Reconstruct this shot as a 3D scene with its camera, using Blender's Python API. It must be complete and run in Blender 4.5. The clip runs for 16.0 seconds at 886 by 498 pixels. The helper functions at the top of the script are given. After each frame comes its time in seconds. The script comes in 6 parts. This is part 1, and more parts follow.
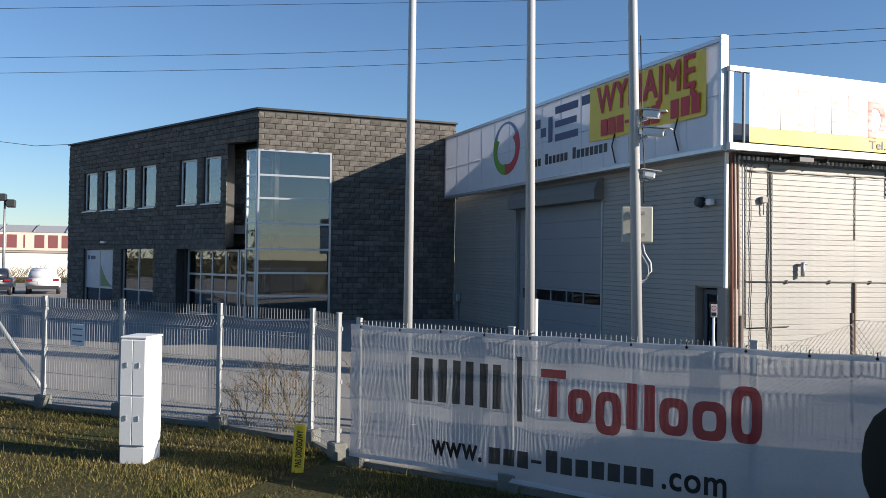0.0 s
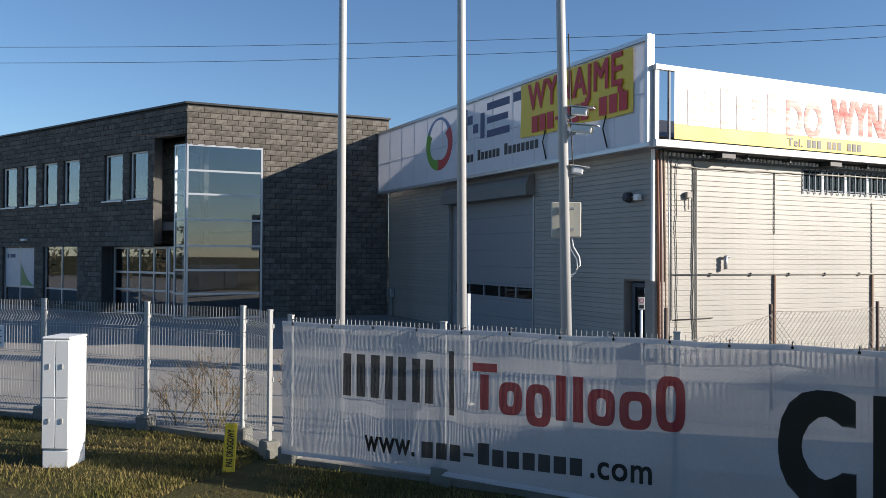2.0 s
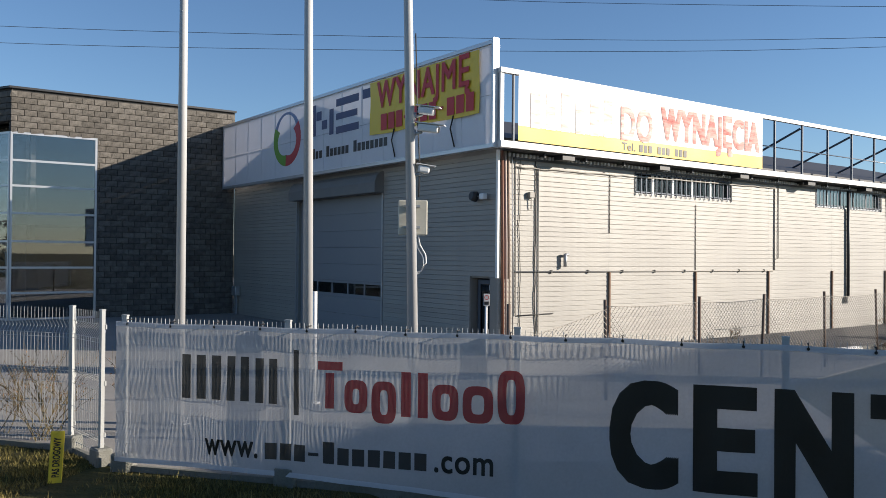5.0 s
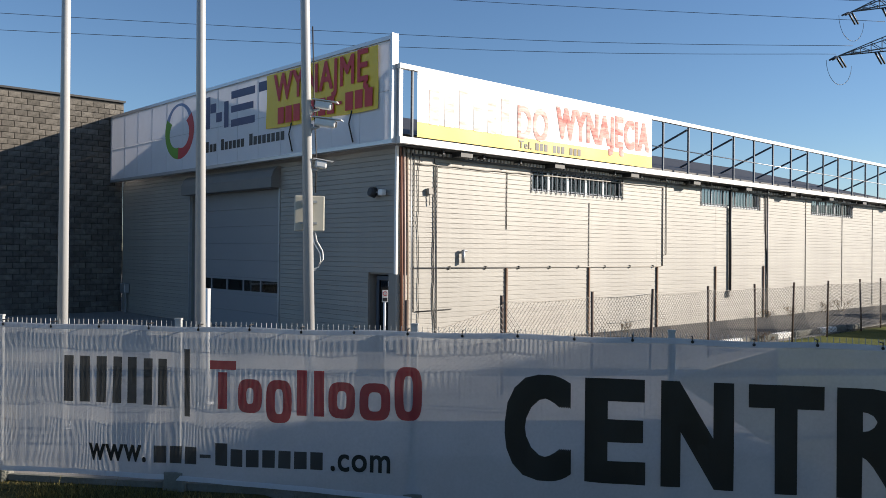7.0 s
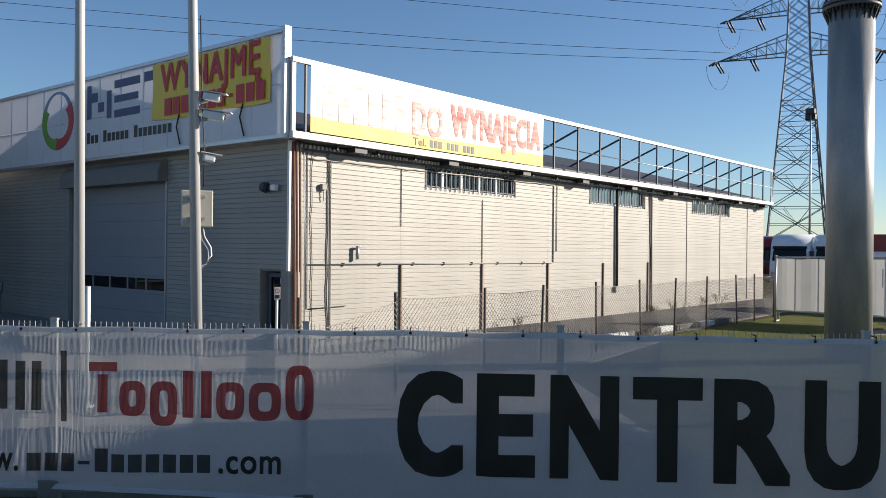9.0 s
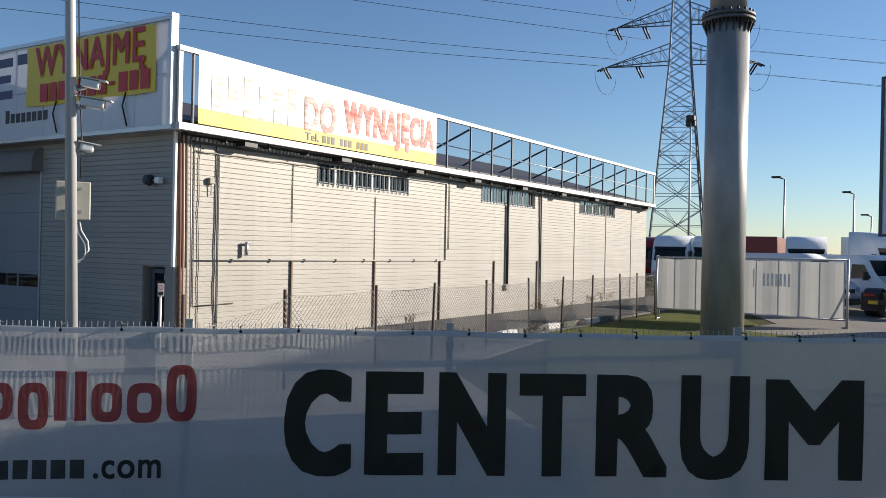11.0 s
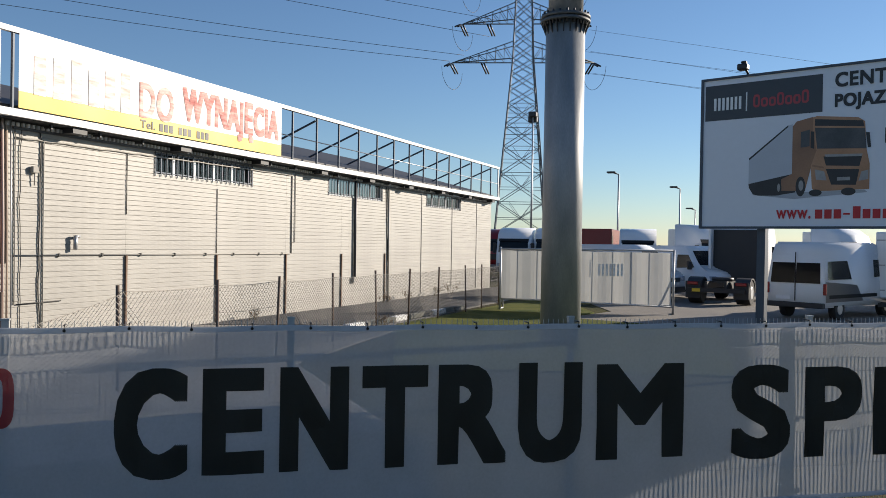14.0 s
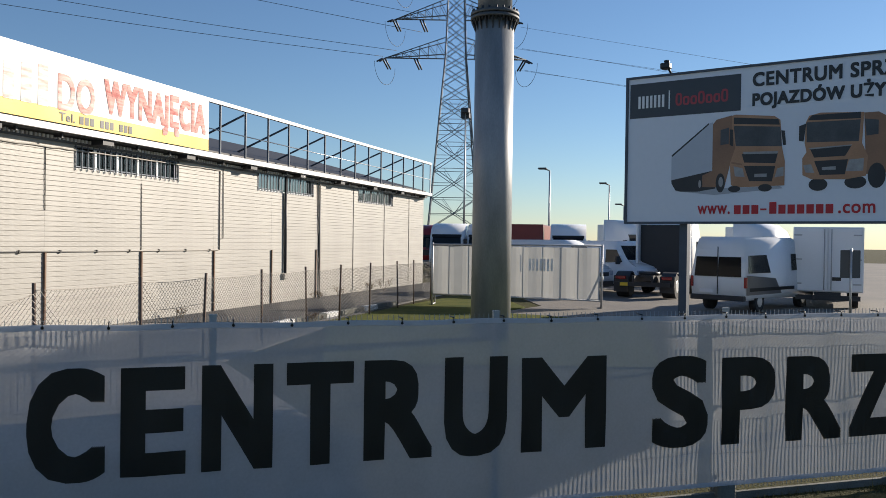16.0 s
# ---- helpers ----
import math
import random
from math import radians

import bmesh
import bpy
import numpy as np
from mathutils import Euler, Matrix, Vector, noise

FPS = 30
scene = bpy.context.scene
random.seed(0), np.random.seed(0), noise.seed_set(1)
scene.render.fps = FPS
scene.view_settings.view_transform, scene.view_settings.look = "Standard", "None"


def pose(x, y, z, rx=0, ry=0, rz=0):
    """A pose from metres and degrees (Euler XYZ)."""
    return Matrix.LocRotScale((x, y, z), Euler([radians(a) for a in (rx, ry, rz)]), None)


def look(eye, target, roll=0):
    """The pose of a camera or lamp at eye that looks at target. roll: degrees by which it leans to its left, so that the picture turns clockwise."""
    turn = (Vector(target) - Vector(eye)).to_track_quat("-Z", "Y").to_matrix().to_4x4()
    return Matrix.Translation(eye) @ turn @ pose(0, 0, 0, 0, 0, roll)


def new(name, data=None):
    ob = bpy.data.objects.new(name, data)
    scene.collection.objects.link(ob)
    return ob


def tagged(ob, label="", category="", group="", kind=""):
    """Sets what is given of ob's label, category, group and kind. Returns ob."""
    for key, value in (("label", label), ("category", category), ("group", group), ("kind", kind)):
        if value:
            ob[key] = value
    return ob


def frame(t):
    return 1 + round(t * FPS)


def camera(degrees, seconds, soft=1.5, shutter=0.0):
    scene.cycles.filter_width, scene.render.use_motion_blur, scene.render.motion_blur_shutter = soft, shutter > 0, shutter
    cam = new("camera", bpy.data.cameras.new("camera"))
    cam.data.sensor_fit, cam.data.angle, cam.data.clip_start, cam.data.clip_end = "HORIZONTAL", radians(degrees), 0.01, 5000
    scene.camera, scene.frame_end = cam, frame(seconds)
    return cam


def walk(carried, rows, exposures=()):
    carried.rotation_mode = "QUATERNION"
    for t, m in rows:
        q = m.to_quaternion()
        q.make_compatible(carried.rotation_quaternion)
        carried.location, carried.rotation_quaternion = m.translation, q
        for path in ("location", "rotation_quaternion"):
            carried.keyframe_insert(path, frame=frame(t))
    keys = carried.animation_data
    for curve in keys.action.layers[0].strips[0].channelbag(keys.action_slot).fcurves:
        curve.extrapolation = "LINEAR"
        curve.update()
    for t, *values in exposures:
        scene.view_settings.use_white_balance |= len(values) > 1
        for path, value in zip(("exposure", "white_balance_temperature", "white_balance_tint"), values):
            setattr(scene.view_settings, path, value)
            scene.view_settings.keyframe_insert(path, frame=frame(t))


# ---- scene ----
cam = camera(56.03, 16.0, soft=0.85)
ROWS = [
    (0.0, -12.256, -14.652, 2.289, -21.081, 0.794, -0.815),
    (0.5, -12.254, -14.666, 2.290, -22.283, 0.730, -0.741),
    (1.0, -12.252, -14.679, 2.290, -23.285, 0.613, -0.582),
    (1.5, -12.249, -14.689, 2.291, -24.524, 0.558, -0.428),
    (2.0, -12.245, -14.697, 2.291, -25.590, 0.531, -0.390),
    (2.5, -12.241, -14.704, 2.292, -26.839, 0.532, -0.425),
    (3.0, -12.236, -14.708, 2.293, -29.102, 0.502, -0.494),
    (3.5, -12.230, -14.712, 2.294, -31.428, 0.501, -0.572),
    (4.0, -12.224, -14.714, 2.294, -32.675, 0.506, -0.590),
    (6.5, -12.187, -14.712, 2.298, -41.415, 0.240, -0.526),
    (7.0, -12.179, -14.710, 2.299, -42.781, 0.214, -0.575),
    (7.5, -12.170, -14.708, 2.300, -44.387, 0.175, -0.572),
    (8.0, -12.161, -14.706, 2.301, -46.184, 0.132, -0.580),
    (8.5, -12.152, -14.705, 2.301, -48.147, 0.068, -0.629),
    (9.0, -12.143, -14.704, 2.302, -49.982, 0.045, -0.655),
    (11.5, -12.098, -14.712, 2.304, -58.770, -0.042, -1.329),
    (12.0, -12.090, -14.717, 2.305, -60.204, -0.095, -1.309),
    (12.5, -12.082, -14.724, 2.305, -62.404, -0.158, -1.217),
    (13.0, -12.074, -14.733, 2.305, -64.194, -0.190, -1.092),
    (13.5, -12.066, -14.744, 2.305, -65.879, -0.267, -1.023),
    (14.0, -12.059, -14.757, 2.304, -67.660, -0.321, -0.991),
    (14.5, -12.052, -14.772, 2.304, -69.242, -0.391, -0.999),
    (15.0, -12.046, -14.790, 2.304, -70.624, -0.422, -1.064),
    (15.5, -12.040, -14.811, 2.303, -71.583, -0.482, -0.971),
    (16.0, -12.034, -14.834, 2.302, -72.192, -0.541, -0.818),
]
walk(cam, [(t, pose(x, y, z, 90 + pitch, roll, yaw)) for t, x, y, z, yaw, pitch, roll in ROWS], exposures=[(0.0, 0.74, 5850, 12), (4.0, 0.72, 5950, 12), (9.0, 0.65, 6050, 12), (16.0, 0.55, 6100, 12)])

# ---- light ----
SUN = Vector((0.785, -0.62, 0.344)).normalized()
world = bpy.data.worlds.new("sky")
scene.world = world
world.use_nodes = True
wn = world.node_tree.nodes
sky = wn.new("ShaderNodeTexSky")
sky.sky_type, sky.sun_disc = "NISHITA", False
sky.sun_elevation, sky.sun_rotation = math.asin(SUN.z), math.atan2(SUN.x, SUN.y)
sky.air_density, sky.dust_density, sky.ozone_density = 1.0, 0.08, 3.6
world.node_tree.links.new(sky.outputs[0], wn["Background"].inputs[0])
wn["Background"].inputs[1].default_value = 0.074
sun = new("sun", bpy.data.lights.new("sun", "SUN"))
sun.data.energy, sun.data.angle, sun.data.color = 5.4, radians(0.5), (1.0, 0.86, 0.67)
sun.matrix_world = look(SUN * 60, (0, 0, 0))
scene.view_settings.exposure = 0.0

# ---- materials ----
MATS = {}


def mat(name, color, rough=0.6, metal=0.0, spread=0.12, scale=3.0, bump=0.0, bump_scale=60.0, rand=0.0, color2=None, amount=0.5, stretch=(1, 1, 1), spec=0.5):
    """A surface with colour variation at two scales, fine relief and a spread from piece to piece."""
    if name in MATS:
        return MATS[name]
    m = bpy.data.materials.new(name)
    m.use_nodes = True
    n, l = m.node_tree.nodes, m.node_tree.links
    b = n["Principled BSDF"]
    b.inputs["Roughness"].default_value, b.inputs["Metallic"].default_value = rough, metal
    b.inputs["Specular IOR Level"].default_value = spec
    co = n.new("ShaderNodeTexCoord")
    mp = n.new("ShaderNodeMapping")
    mp.inputs["Scale"].default_value = stretch
    l.new(co.outputs["Object"], mp.inputs[0])

    def noise_tex(s, detail):
        t = n.new("ShaderNodeTexNoise")
        t.inputs["Scale"].default_value, t.inputs["Detail"].default_value = s, detail
        l.new(mp.outputs[0], t.inputs["Vector"])
        return t

    big, fine = noise_tex(scale, 4), noise_tex(scale * 17, 6)
    c2 = color2 or tuple(c * (1 - spread) for c in color)
    mix = n.new("ShaderNodeMix")
    mix.data_type = "RGBA"
    mix.inputs[6].default_value, mix.inputs[7].default_value = (*color, 1), (*c2, 1)
    ramp = n.new("ShaderNodeMapRange")
    ramp.inputs[1].default_value, ramp.inputs[2].default_value = 0.5 - 0.25, 0.5 + 0.25
    ramp.inputs[4].default_value = amount * 2
    l.new(big.outputs[0], ramp.inputs[0])
    l.new(ramp.outputs[0], mix.inputs[0])
    hsv = n.new("ShaderNodeHueSaturation")
    l.new(mix.outputs[2], hsv.inputs["Color"])
    val = n.new("ShaderNodeMapRange")
    val.inputs[3].default_value, val.inputs[4].default_value = 1 - spread, 1 + spread
    l.new(fine.outputs[0], val.inputs[0])
    if rand:
        info = n.new("ShaderNodeObjectInfo")
        isl = n.new("ShaderNodeNewGeometry")
        add = n.new("ShaderNodeMath")
        add.operation = "ADD"
        l.new(info.outputs["Random"], add.inputs[0])
        l.new(isl.outputs["Random Per Island"], add.inputs[1])
        fr = n.new("ShaderNodeMath")
        fr.operation = "FRACT"
        l.new(add.outputs[0], fr.inputs[0])
        rr = n.new("ShaderNodeMapRange")
        rr.inputs[3].default_value, rr.inputs[4].default_value = 1 - rand, 1 + rand
        l.new(fr.outputs[0], rr.inputs[0])
        mul = n.new("ShaderNodeMath")
        mul.operation = "MULTIPLY"
        l.new(rr.outputs[0], mul.inputs[0])
        l.new(val.outputs[0], mul.inputs[1])
        l.new(mul.outputs[0], hsv.inputs["Value"])
    else:
        l.new(val.outputs[0], hsv.inputs["Value"])
    l.new(hsv.outputs[0], b.inputs["Base Color"])
    rv = n.new("ShaderNodeMapRange")
    rv.inputs[3].default_value, rv.inputs[4].default_value = max(0.02, rough - 0.08), min(1, rough + 0.08)
    l.new(fine.outputs[0], rv.inputs[0])
    l.new(rv.outputs[0], b.inputs["Roughness"])
    if bump:
        bt = noise_tex(bump_scale, 5)
        bp = n.new("ShaderNodeBump")
        bp.inputs["Strength"].default_value, bp.inputs["Distance"].default_value = min(1, bump), 0.02
        l.new(bt.outputs[0], bp.inputs["Height"])
        l.new(bp.outputs[0], b.inputs["Normal"])
    MATS[name] = m
    return m


def glass_mat(name, tint=(0.8, 0.85, 0.88), rough=0.01, ior=2.0):
    """A clear pane: mostly see-through, with the mirror gloss of glass."""
    m = bpy.data.materials.new(name)
    m.use_nodes = True
    b = m.node_tree.nodes["Principled BSDF"]
    b.inputs["Base Color"].default_value = (*tint, 1)
    b.inputs["Transmission Weight"].default_value, b.inputs["Roughness"].default_value, b.inputs["IOR"].default_value = 1.0, rough, ior
    return m


def cloth_mat(name, color, see=0.2, trans=0.4, spread=0.06):
    """Thin printed fabric: light passes through it, and through its fine holes."""
    m = bpy.data.materials.new(name)
    m.use_nodes = True
    n, l = m.node_tree.nodes, m.node_tree.links
    n.remove(n["Principled BSDF"])
    co = n.new("ShaderNodeTexCoord")
    t = n.new("ShaderNodeTexNoise")
    t.inputs["Scale"].default_value, t.inputs["Detail"].default_value = 2.2, 6
    l.new(co.outputs["Object"], t.inputs["Vector"])
    mix = n.new("ShaderNodeMix")
    mix.data_type = "RGBA"
    mix.inputs[6].default_value = (*[c * (1 + spread) for c in color], 1)
    mix.inputs[7].default_value = (*[c * (1 - 2 * spread) for c in color], 1)
    weave = n.new("ShaderNodeTexNoise")
    weave.inputs["Scale"].default_value, weave.inputs["Detail"].default_value = 38, 3
    l.new(co.outputs["Object"], weave.inputs["Vector"])
    both = n.new("ShaderNodeMath")
    both.operation = "MULTIPLY_ADD"
    both.inputs[1].default_value = 0.8
    l.new(weave.outputs[0], both.inputs[0])
    l.new(t.outputs[0], both.inputs[2])
    shift = n.new("ShaderNodeMath")
    shift.operation = "SUBTRACT"
    shift.inputs[1].default_value = 0.4
    l.new(both.outputs[0], shift.inputs[0])
    l.new(shift.outputs[0], mix.inputs[0])
    d, tr, tp, gl = n.new("ShaderNodeBsdfDiffuse"), n.new("ShaderNodeBsdfTranslucent"), n.new("ShaderNodeBsdfTransparent"), n.new("ShaderNodeBsdfGlossy")
    gl.inputs["Roughness"].default_value = 0.35
    l.new(mix.outputs[2], d.inputs[0])
    l.new(mix.outputs[2], tr.inputs[0])
    s1, s2, s3 = n.new("ShaderNodeMixShader"), n.new("ShaderNodeMixShader"), n.new("ShaderNodeMixShader")
    s1.inputs[0].default_value, s2.inputs[0].default_value, s3.inputs[0].default_value = trans, 0.04, see
    l.new(d.outputs[0], s1.inputs[1]), l.new(tr.outputs[0], s1.inputs[2])
    l.new(s1.outputs[0], s2.inputs[1]), l.new(gl.outputs[0], s2.inputs[2])
    l.new(s2.outputs[0], s3.inputs[1]), l.new(tp.outputs[0], s3.inputs[2])
    l.new(s3.outputs[0], n["Material Output"].inputs[0])
    return m


GRASS = mat("dry_grass", (0.07, 0.058, 0.026), 0.9, spread=0.35, scale=0.9, color2=(0.055, 0.06, 0.02), bump=1.0, bump_scale=25, spec=0.1)
BLADE = mat("grass_blade", (0.22, 0.165, 0.065), 0.8, spread=0.3, scale=1.4, color2=(0.06, 0.07, 0.016), rand=0.6, spec=0.1)
GREEN = mat("green_grass", (0.13, 0.13, 0.03), 0.9, spread=0.3, scale=1.2, color2=(0.06, 0.08, 0.02), bump=1.0, bump_scale=25, spec=0.1)
PAVER = mat("paver", (0.29, 0.275, 0.25), 0.85, spread=0.14, scale=0.35, color2=(0.20, 0.19, 0.175), bump=0.3, bump_scale=40)
ASPHALT = mat("asphalt", (0.07, 0.07, 0.07), 0.9, spread=0.25, scale=0.5, color2=(0.11, 0.105, 0.10), bump=0.5, bump_scale=90)
LOT = mat("lot_paving", (0.21, 0.19, 0.16), 0.85, spread=0.15, scale=0.3, color2=(0.145, 0.135, 0.125), bump=0.3, bump_scale=60)
CONC = mat("concrete", (0.21, 0.205, 0.185), 0.9, spread=0.25, scale=2.0, color2=(0.11, 0.115, 0.09), bump=0.5, bump_scale=50)
BLOCK = mat("split_block", (0.185, 0.168, 0.145), 0.92, spread=0.26, scale=6.0, color2=(0.105, 0.097, 0.085), bump=1.0, bump_scale=45, rand=0.22, spec=0.2)
MORTAR = mat("mortar", (0.055, 0.053, 0.05), 0.95, spread=0.15, scale=4.0)
SIDING = mat("siding", (0.335, 0.32, 0.285), 0.5, spread=0.10, scale=0.8, color2=(0.275, 0.262, 0.235), rand=0.05, stretch=(1, 1, 2), bump=0.25, bump_scale=7)
SEAM = mat("seam", (0.26, 0.25, 0.225), 0.7)
WHITE = mat("white_paint", (0.80, 0.80, 0.78), 0.4, spread=0.04, scale=2.0)
ALU = mat("aluminium", (0.52, 0.53, 0.55), 0.35, metal=0.55, spread=0.05, scale=3.0)
GALV = mat("galvanised", (0.46, 0.47, 0.48), 0.45, metal=0.6, spread=0.15, scale=5.0, color2=(0.36, 0.37, 0.38))
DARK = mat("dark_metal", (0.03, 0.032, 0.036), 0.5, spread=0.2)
STEEL = mat("frame_steel", (0.075, 0.09, 0.115), 0.5, metal=0.3, spread=0.2)
ROOF = mat("roof_sheet", (0.05, 0.05, 0.055), 0.6, spread=0.2, scale=1.5)
RUST = mat("brown_pipe", (0.20, 0.085, 0.05), 0.6, spread=0.25, scale=6)
POST = mat("post_brown", (0.14, 0.095, 0.07), 0.75, spread=0.3, scale=6)
WIRE = mat("white_wire", (0.40, 0.41, 0.40), 0.45, spread=0.06)
LINK = mat("chain_wire", (0.27, 0.25, 0.22), 0.5, metal=0.5, spread=0.2)
CABLE = mat("cable", (0.03, 0.028, 0.026), 0.6)
GATE = mat("gate_panel", (0.27, 0.275, 0.285), 0.4, spread=0.04, scale=1.0)
GLASS = glass_mat("coated_glass", (0.55, 0.60, 0.64))
CLEAR = glass_mat("clear_glass", (0.40, 0.41, 0.40), ior=1.45)
INK = cloth_mat("black_print", (0.026, 0.029, 0.028), 0.12, 0.15)
INKRED = cloth_mat("red_print", (0.40, 0.03, 0.04), 0.10, 0.3)
NET = cloth_mat("mesh_fabric", (0.56, 0.57, 0.59), 0.21, 0.40, 0.08)
SHEET = mat("white_sheet", (0.82, 0.81, 0.78), 0.45, spread=0.03, scale=1.5, bump=0.25, bump_scale=3)
YELLOW = mat("yellow_sheet", (0.80, 0.56, 0.03), 0.45, spread=0.06, scale=2.0)
RED = mat("red_print_sign", (0.55, 0.02, 0.025), 0.5)
# red print whose pale patches also paint the sun's glare on the sheet
GLARE_RED = mat("glare_pale_red", (0.50, 0.14, 0.11), 0.6, spec=0.25, color2=(0.80, 0.70, 0.64), spread=0.15, scale=5.0, amount=0.55, stretch=(0.5, 1, 2.5))
NAVY = mat("navy_print", (0.06, 0.07, 0.16), 0.5)
BLACK = mat("black_paint", (0.015, 0.015, 0.016), 0.45, spread=0.1)
SIGNW = mat("sign_white", (0.82, 0.82, 0.84), 0.14, spread=0.03, scale=0.6)
LIGHTBOX = cloth_mat("lightbox_sheet", (0.82, 0.82, 0.85), 0.0, 0.26, 0.03)
TUBE = mat("painted_conduit", (0.33, 0.31, 0.275), 0.55, spread=0.12, scale=5)
ROOM = mat("room", (0.16, 0.15, 0.14), 0.9, spread=0.1)


# ---- mesh helpers ----
def quad(bm, pts):
    return bm.faces.new([bm.verts.new(p) for p in pts])


def box(bm, x0, x1, y0, y1, z0, z1, m=None):
    v = [Vector((x, y, z)) for x in (x0, x1) for y in (y0, y1) for z in (z0, z1)]
    v = [bm.verts.new(m @ p if m else p) for p in v]
    for f in ((0, 1, 3, 2), (4, 6, 7, 5), (0, 4, 5, 1), (2, 3, 7, 6), (0, 2, 6, 4), (1, 5, 7, 3)):
        bm.faces.new([v[i] for i in f])


def bevel_box(bm, x0, x1, y0, y1, z0, z1, r=0.02, seg=2, m=None):
    t = bmesh.new()
    box(t, x0, x1, y0, y1, z0, z1)
    bmesh.ops.bevel(t, geom=t.edges[:], offset=r, segments=seg, profile=0.5, affect="EDGES")
    merge(bm, t, m)


def merge(bm, t, m=None):
    vs = {v: bm.verts.new(m @ v.co if m else v.co) for v in t.verts}
    for f in t.faces:
        bm.faces.new([vs[v] for v in f.verts]).smooth = f.smooth
    t.free()


def tube(bm, a, b, r0, r1=None, seg=8, caps=True, smooth=True):
    a, b = Vector(a), Vector(b)
    r1 = r0 if r1 is None else r1
    d = (b - a).normalized()
    s = d.orthogonal().normalized()
    u = d.cross(s)
    ring = lambda c, r: [bm.verts.new(c + (s * math.cos(k * math.tau / seg) + u * math.sin(k * math.tau / seg)) * r) for k in range(seg)]
    p, q = ring(a, r0), ring(b, r1)
    for k in range(seg):
        bm.faces.new((p[k], p[(k + 1) % seg], q[(k + 1) % seg], q[k])).smooth = smooth
    if caps:
        bm.faces.new(p[::-1]), bm.faces.new(q)


def path_tube(bm, pts, r, seg=6):
    """One continuous tube through the points."""
    pts = [Vector(p) for p in pts]
    rings = []
    for i, p in enumerate(pts):
        d = (pts[min(i + 1, len(pts) - 1)] - pts[max(i - 1, 0)]).normalized()
        s = d.cross(Vector((0.31, 0.17, 0.93))).normalized()
        u = d.cross(s)
        rings.append([bm.verts.new(p + (s * math.cos(k * math.tau / seg) + u * math.sin(k * math.tau / seg)) * r) for k in range(seg)])
    for p, q in zip(rings, rings[1:]):
        for k in range(seg):
            bm.faces.new((p[k], p[(k + 1) % seg], q[(k + 1) % seg], q[k])).smooth = True
    bm.faces.new(rings[0][::-1]), bm.faces.new(rings[-1])


def prism(bm, outline, axis_a, axis_b, m=None):
    """Extrude an outline of (x, z) points from y = axis_a to y = axis_b."""
    p = [bm.verts.new((m or Matrix()) @ Vector((x, axis_a, z))) for x, z in outline]
    q = [bm.verts.new((m or Matrix()) @ Vector((x, axis_b, z))) for x, z in outline]
    k = len(p)
    for i in range(k):
        bm.faces.new((p[i], q[i], q[(i + 1) % k], p[(i + 1) % k]))
    bm.faces.new(p[::-1]), bm.faces.new(q)


def mesh_of(name, bm, material):
    bmesh.ops.recalc_face_normals(bm, faces=bm.faces[:])
    me = bpy.data.meshes.new(name)
    bm.to_mesh(me)
    bm.free()
    me.materials.append(material)
    return me


def part(name, bm, material, parent=None, label="", m=None, kind=""):
    ob = new(name, mesh_of(name, bm, material))
    if parent:
        ob.parent = parent
    if m:
        ob.matrix_basis = m
    return tagged(ob, label, kind=kind)


def thing(name, label, category, m=None, group="", kind=""):
    ob = new(name)
    ob.empty_display_size = 0.2
    if m:
        ob.matrix_basis = m
    return tagged(ob, label, category, group, kind)


def one(name, label, category, draw, material, parent=None, kind="", group=""):
    bm = bmesh.new()
    draw(bm)
    ob = part(name, bm, material, parent, label, kind=kind)
    return tagged(ob, category=category, group=group)


def text_mesh(body, width, height):
    """Flat lettering fitted to width and height, its lower left corner at 0, 0."""
    cu = bpy.data.curves.new("lettering", "FONT")
    cu.body, cu.resolution_u, cu.space_character = body, 4, 1.08
    ob = new("lettering", cu)
    me = bpy.data.meshes.new_from_object(ob.evaluated_get(bpy.context.evaluated_depsgraph_get()))
    bpy.data.objects.remove(ob)
    bpy.data.curves.remove(cu)
    co = np.array([v.co[:] for v in me.vertices])
    lo, hi = co.min(0), co.max(0)
    for v in me.vertices:
        v.co = ((v.co.x - lo[0]) / (hi[0] - lo[0]) * width, (v.co.y - lo[1]) / (hi[1] - lo[1]) * height, 0)
    return me


def heavy_text(body, width, height, heavy):
    """Bold lettering: copies shifted round a square by heavy times the height, each a hair above the last (in z)."""
    e = heavy * height
    bm = bmesh.new()
    me = text_mesh(body, width - 2 * e, height - 2 * e)
    edge = [k / 3 - 1 for k in range(7)]
    shifts = [(a, b) for a in edge for b in edge if max(abs(a), abs(b)) > 0.99] + [(0, 0)]
    for k, (a, b) in enumerate(shifts):
        t = bmesh.new()
        t.from_mesh(me)
        merge(bm, t, Matrix.Translation((e + e * a, e + e * b, 0.00015 * k)))
    bpy.data.meshes.remove(me)
    return bm


def lettering(body, width, height, material, parent, place, bold=0.03, name="lettering"):
    """Lettering mapped by place(u, v) into the parent's space; place may take the lift as a third number."""
    bm = heavy_text(body, width, height, bold)
    p0, pu, pv = place(0, 0), place(0.01, 0), place(0, 0.01)
    n0 = (pu - p0).cross(pv - p0).normalized()
    for v in bm.verts:
        v.co = place(v.co.x, v.co.y) + n0 * v.co.z
    ob = new(name, bpy.data.meshes.new(name))
    bm.to_mesh(ob.data)
    bm.free()
    ob.data.materials.append(material)
    ob.parent = parent
    return ob


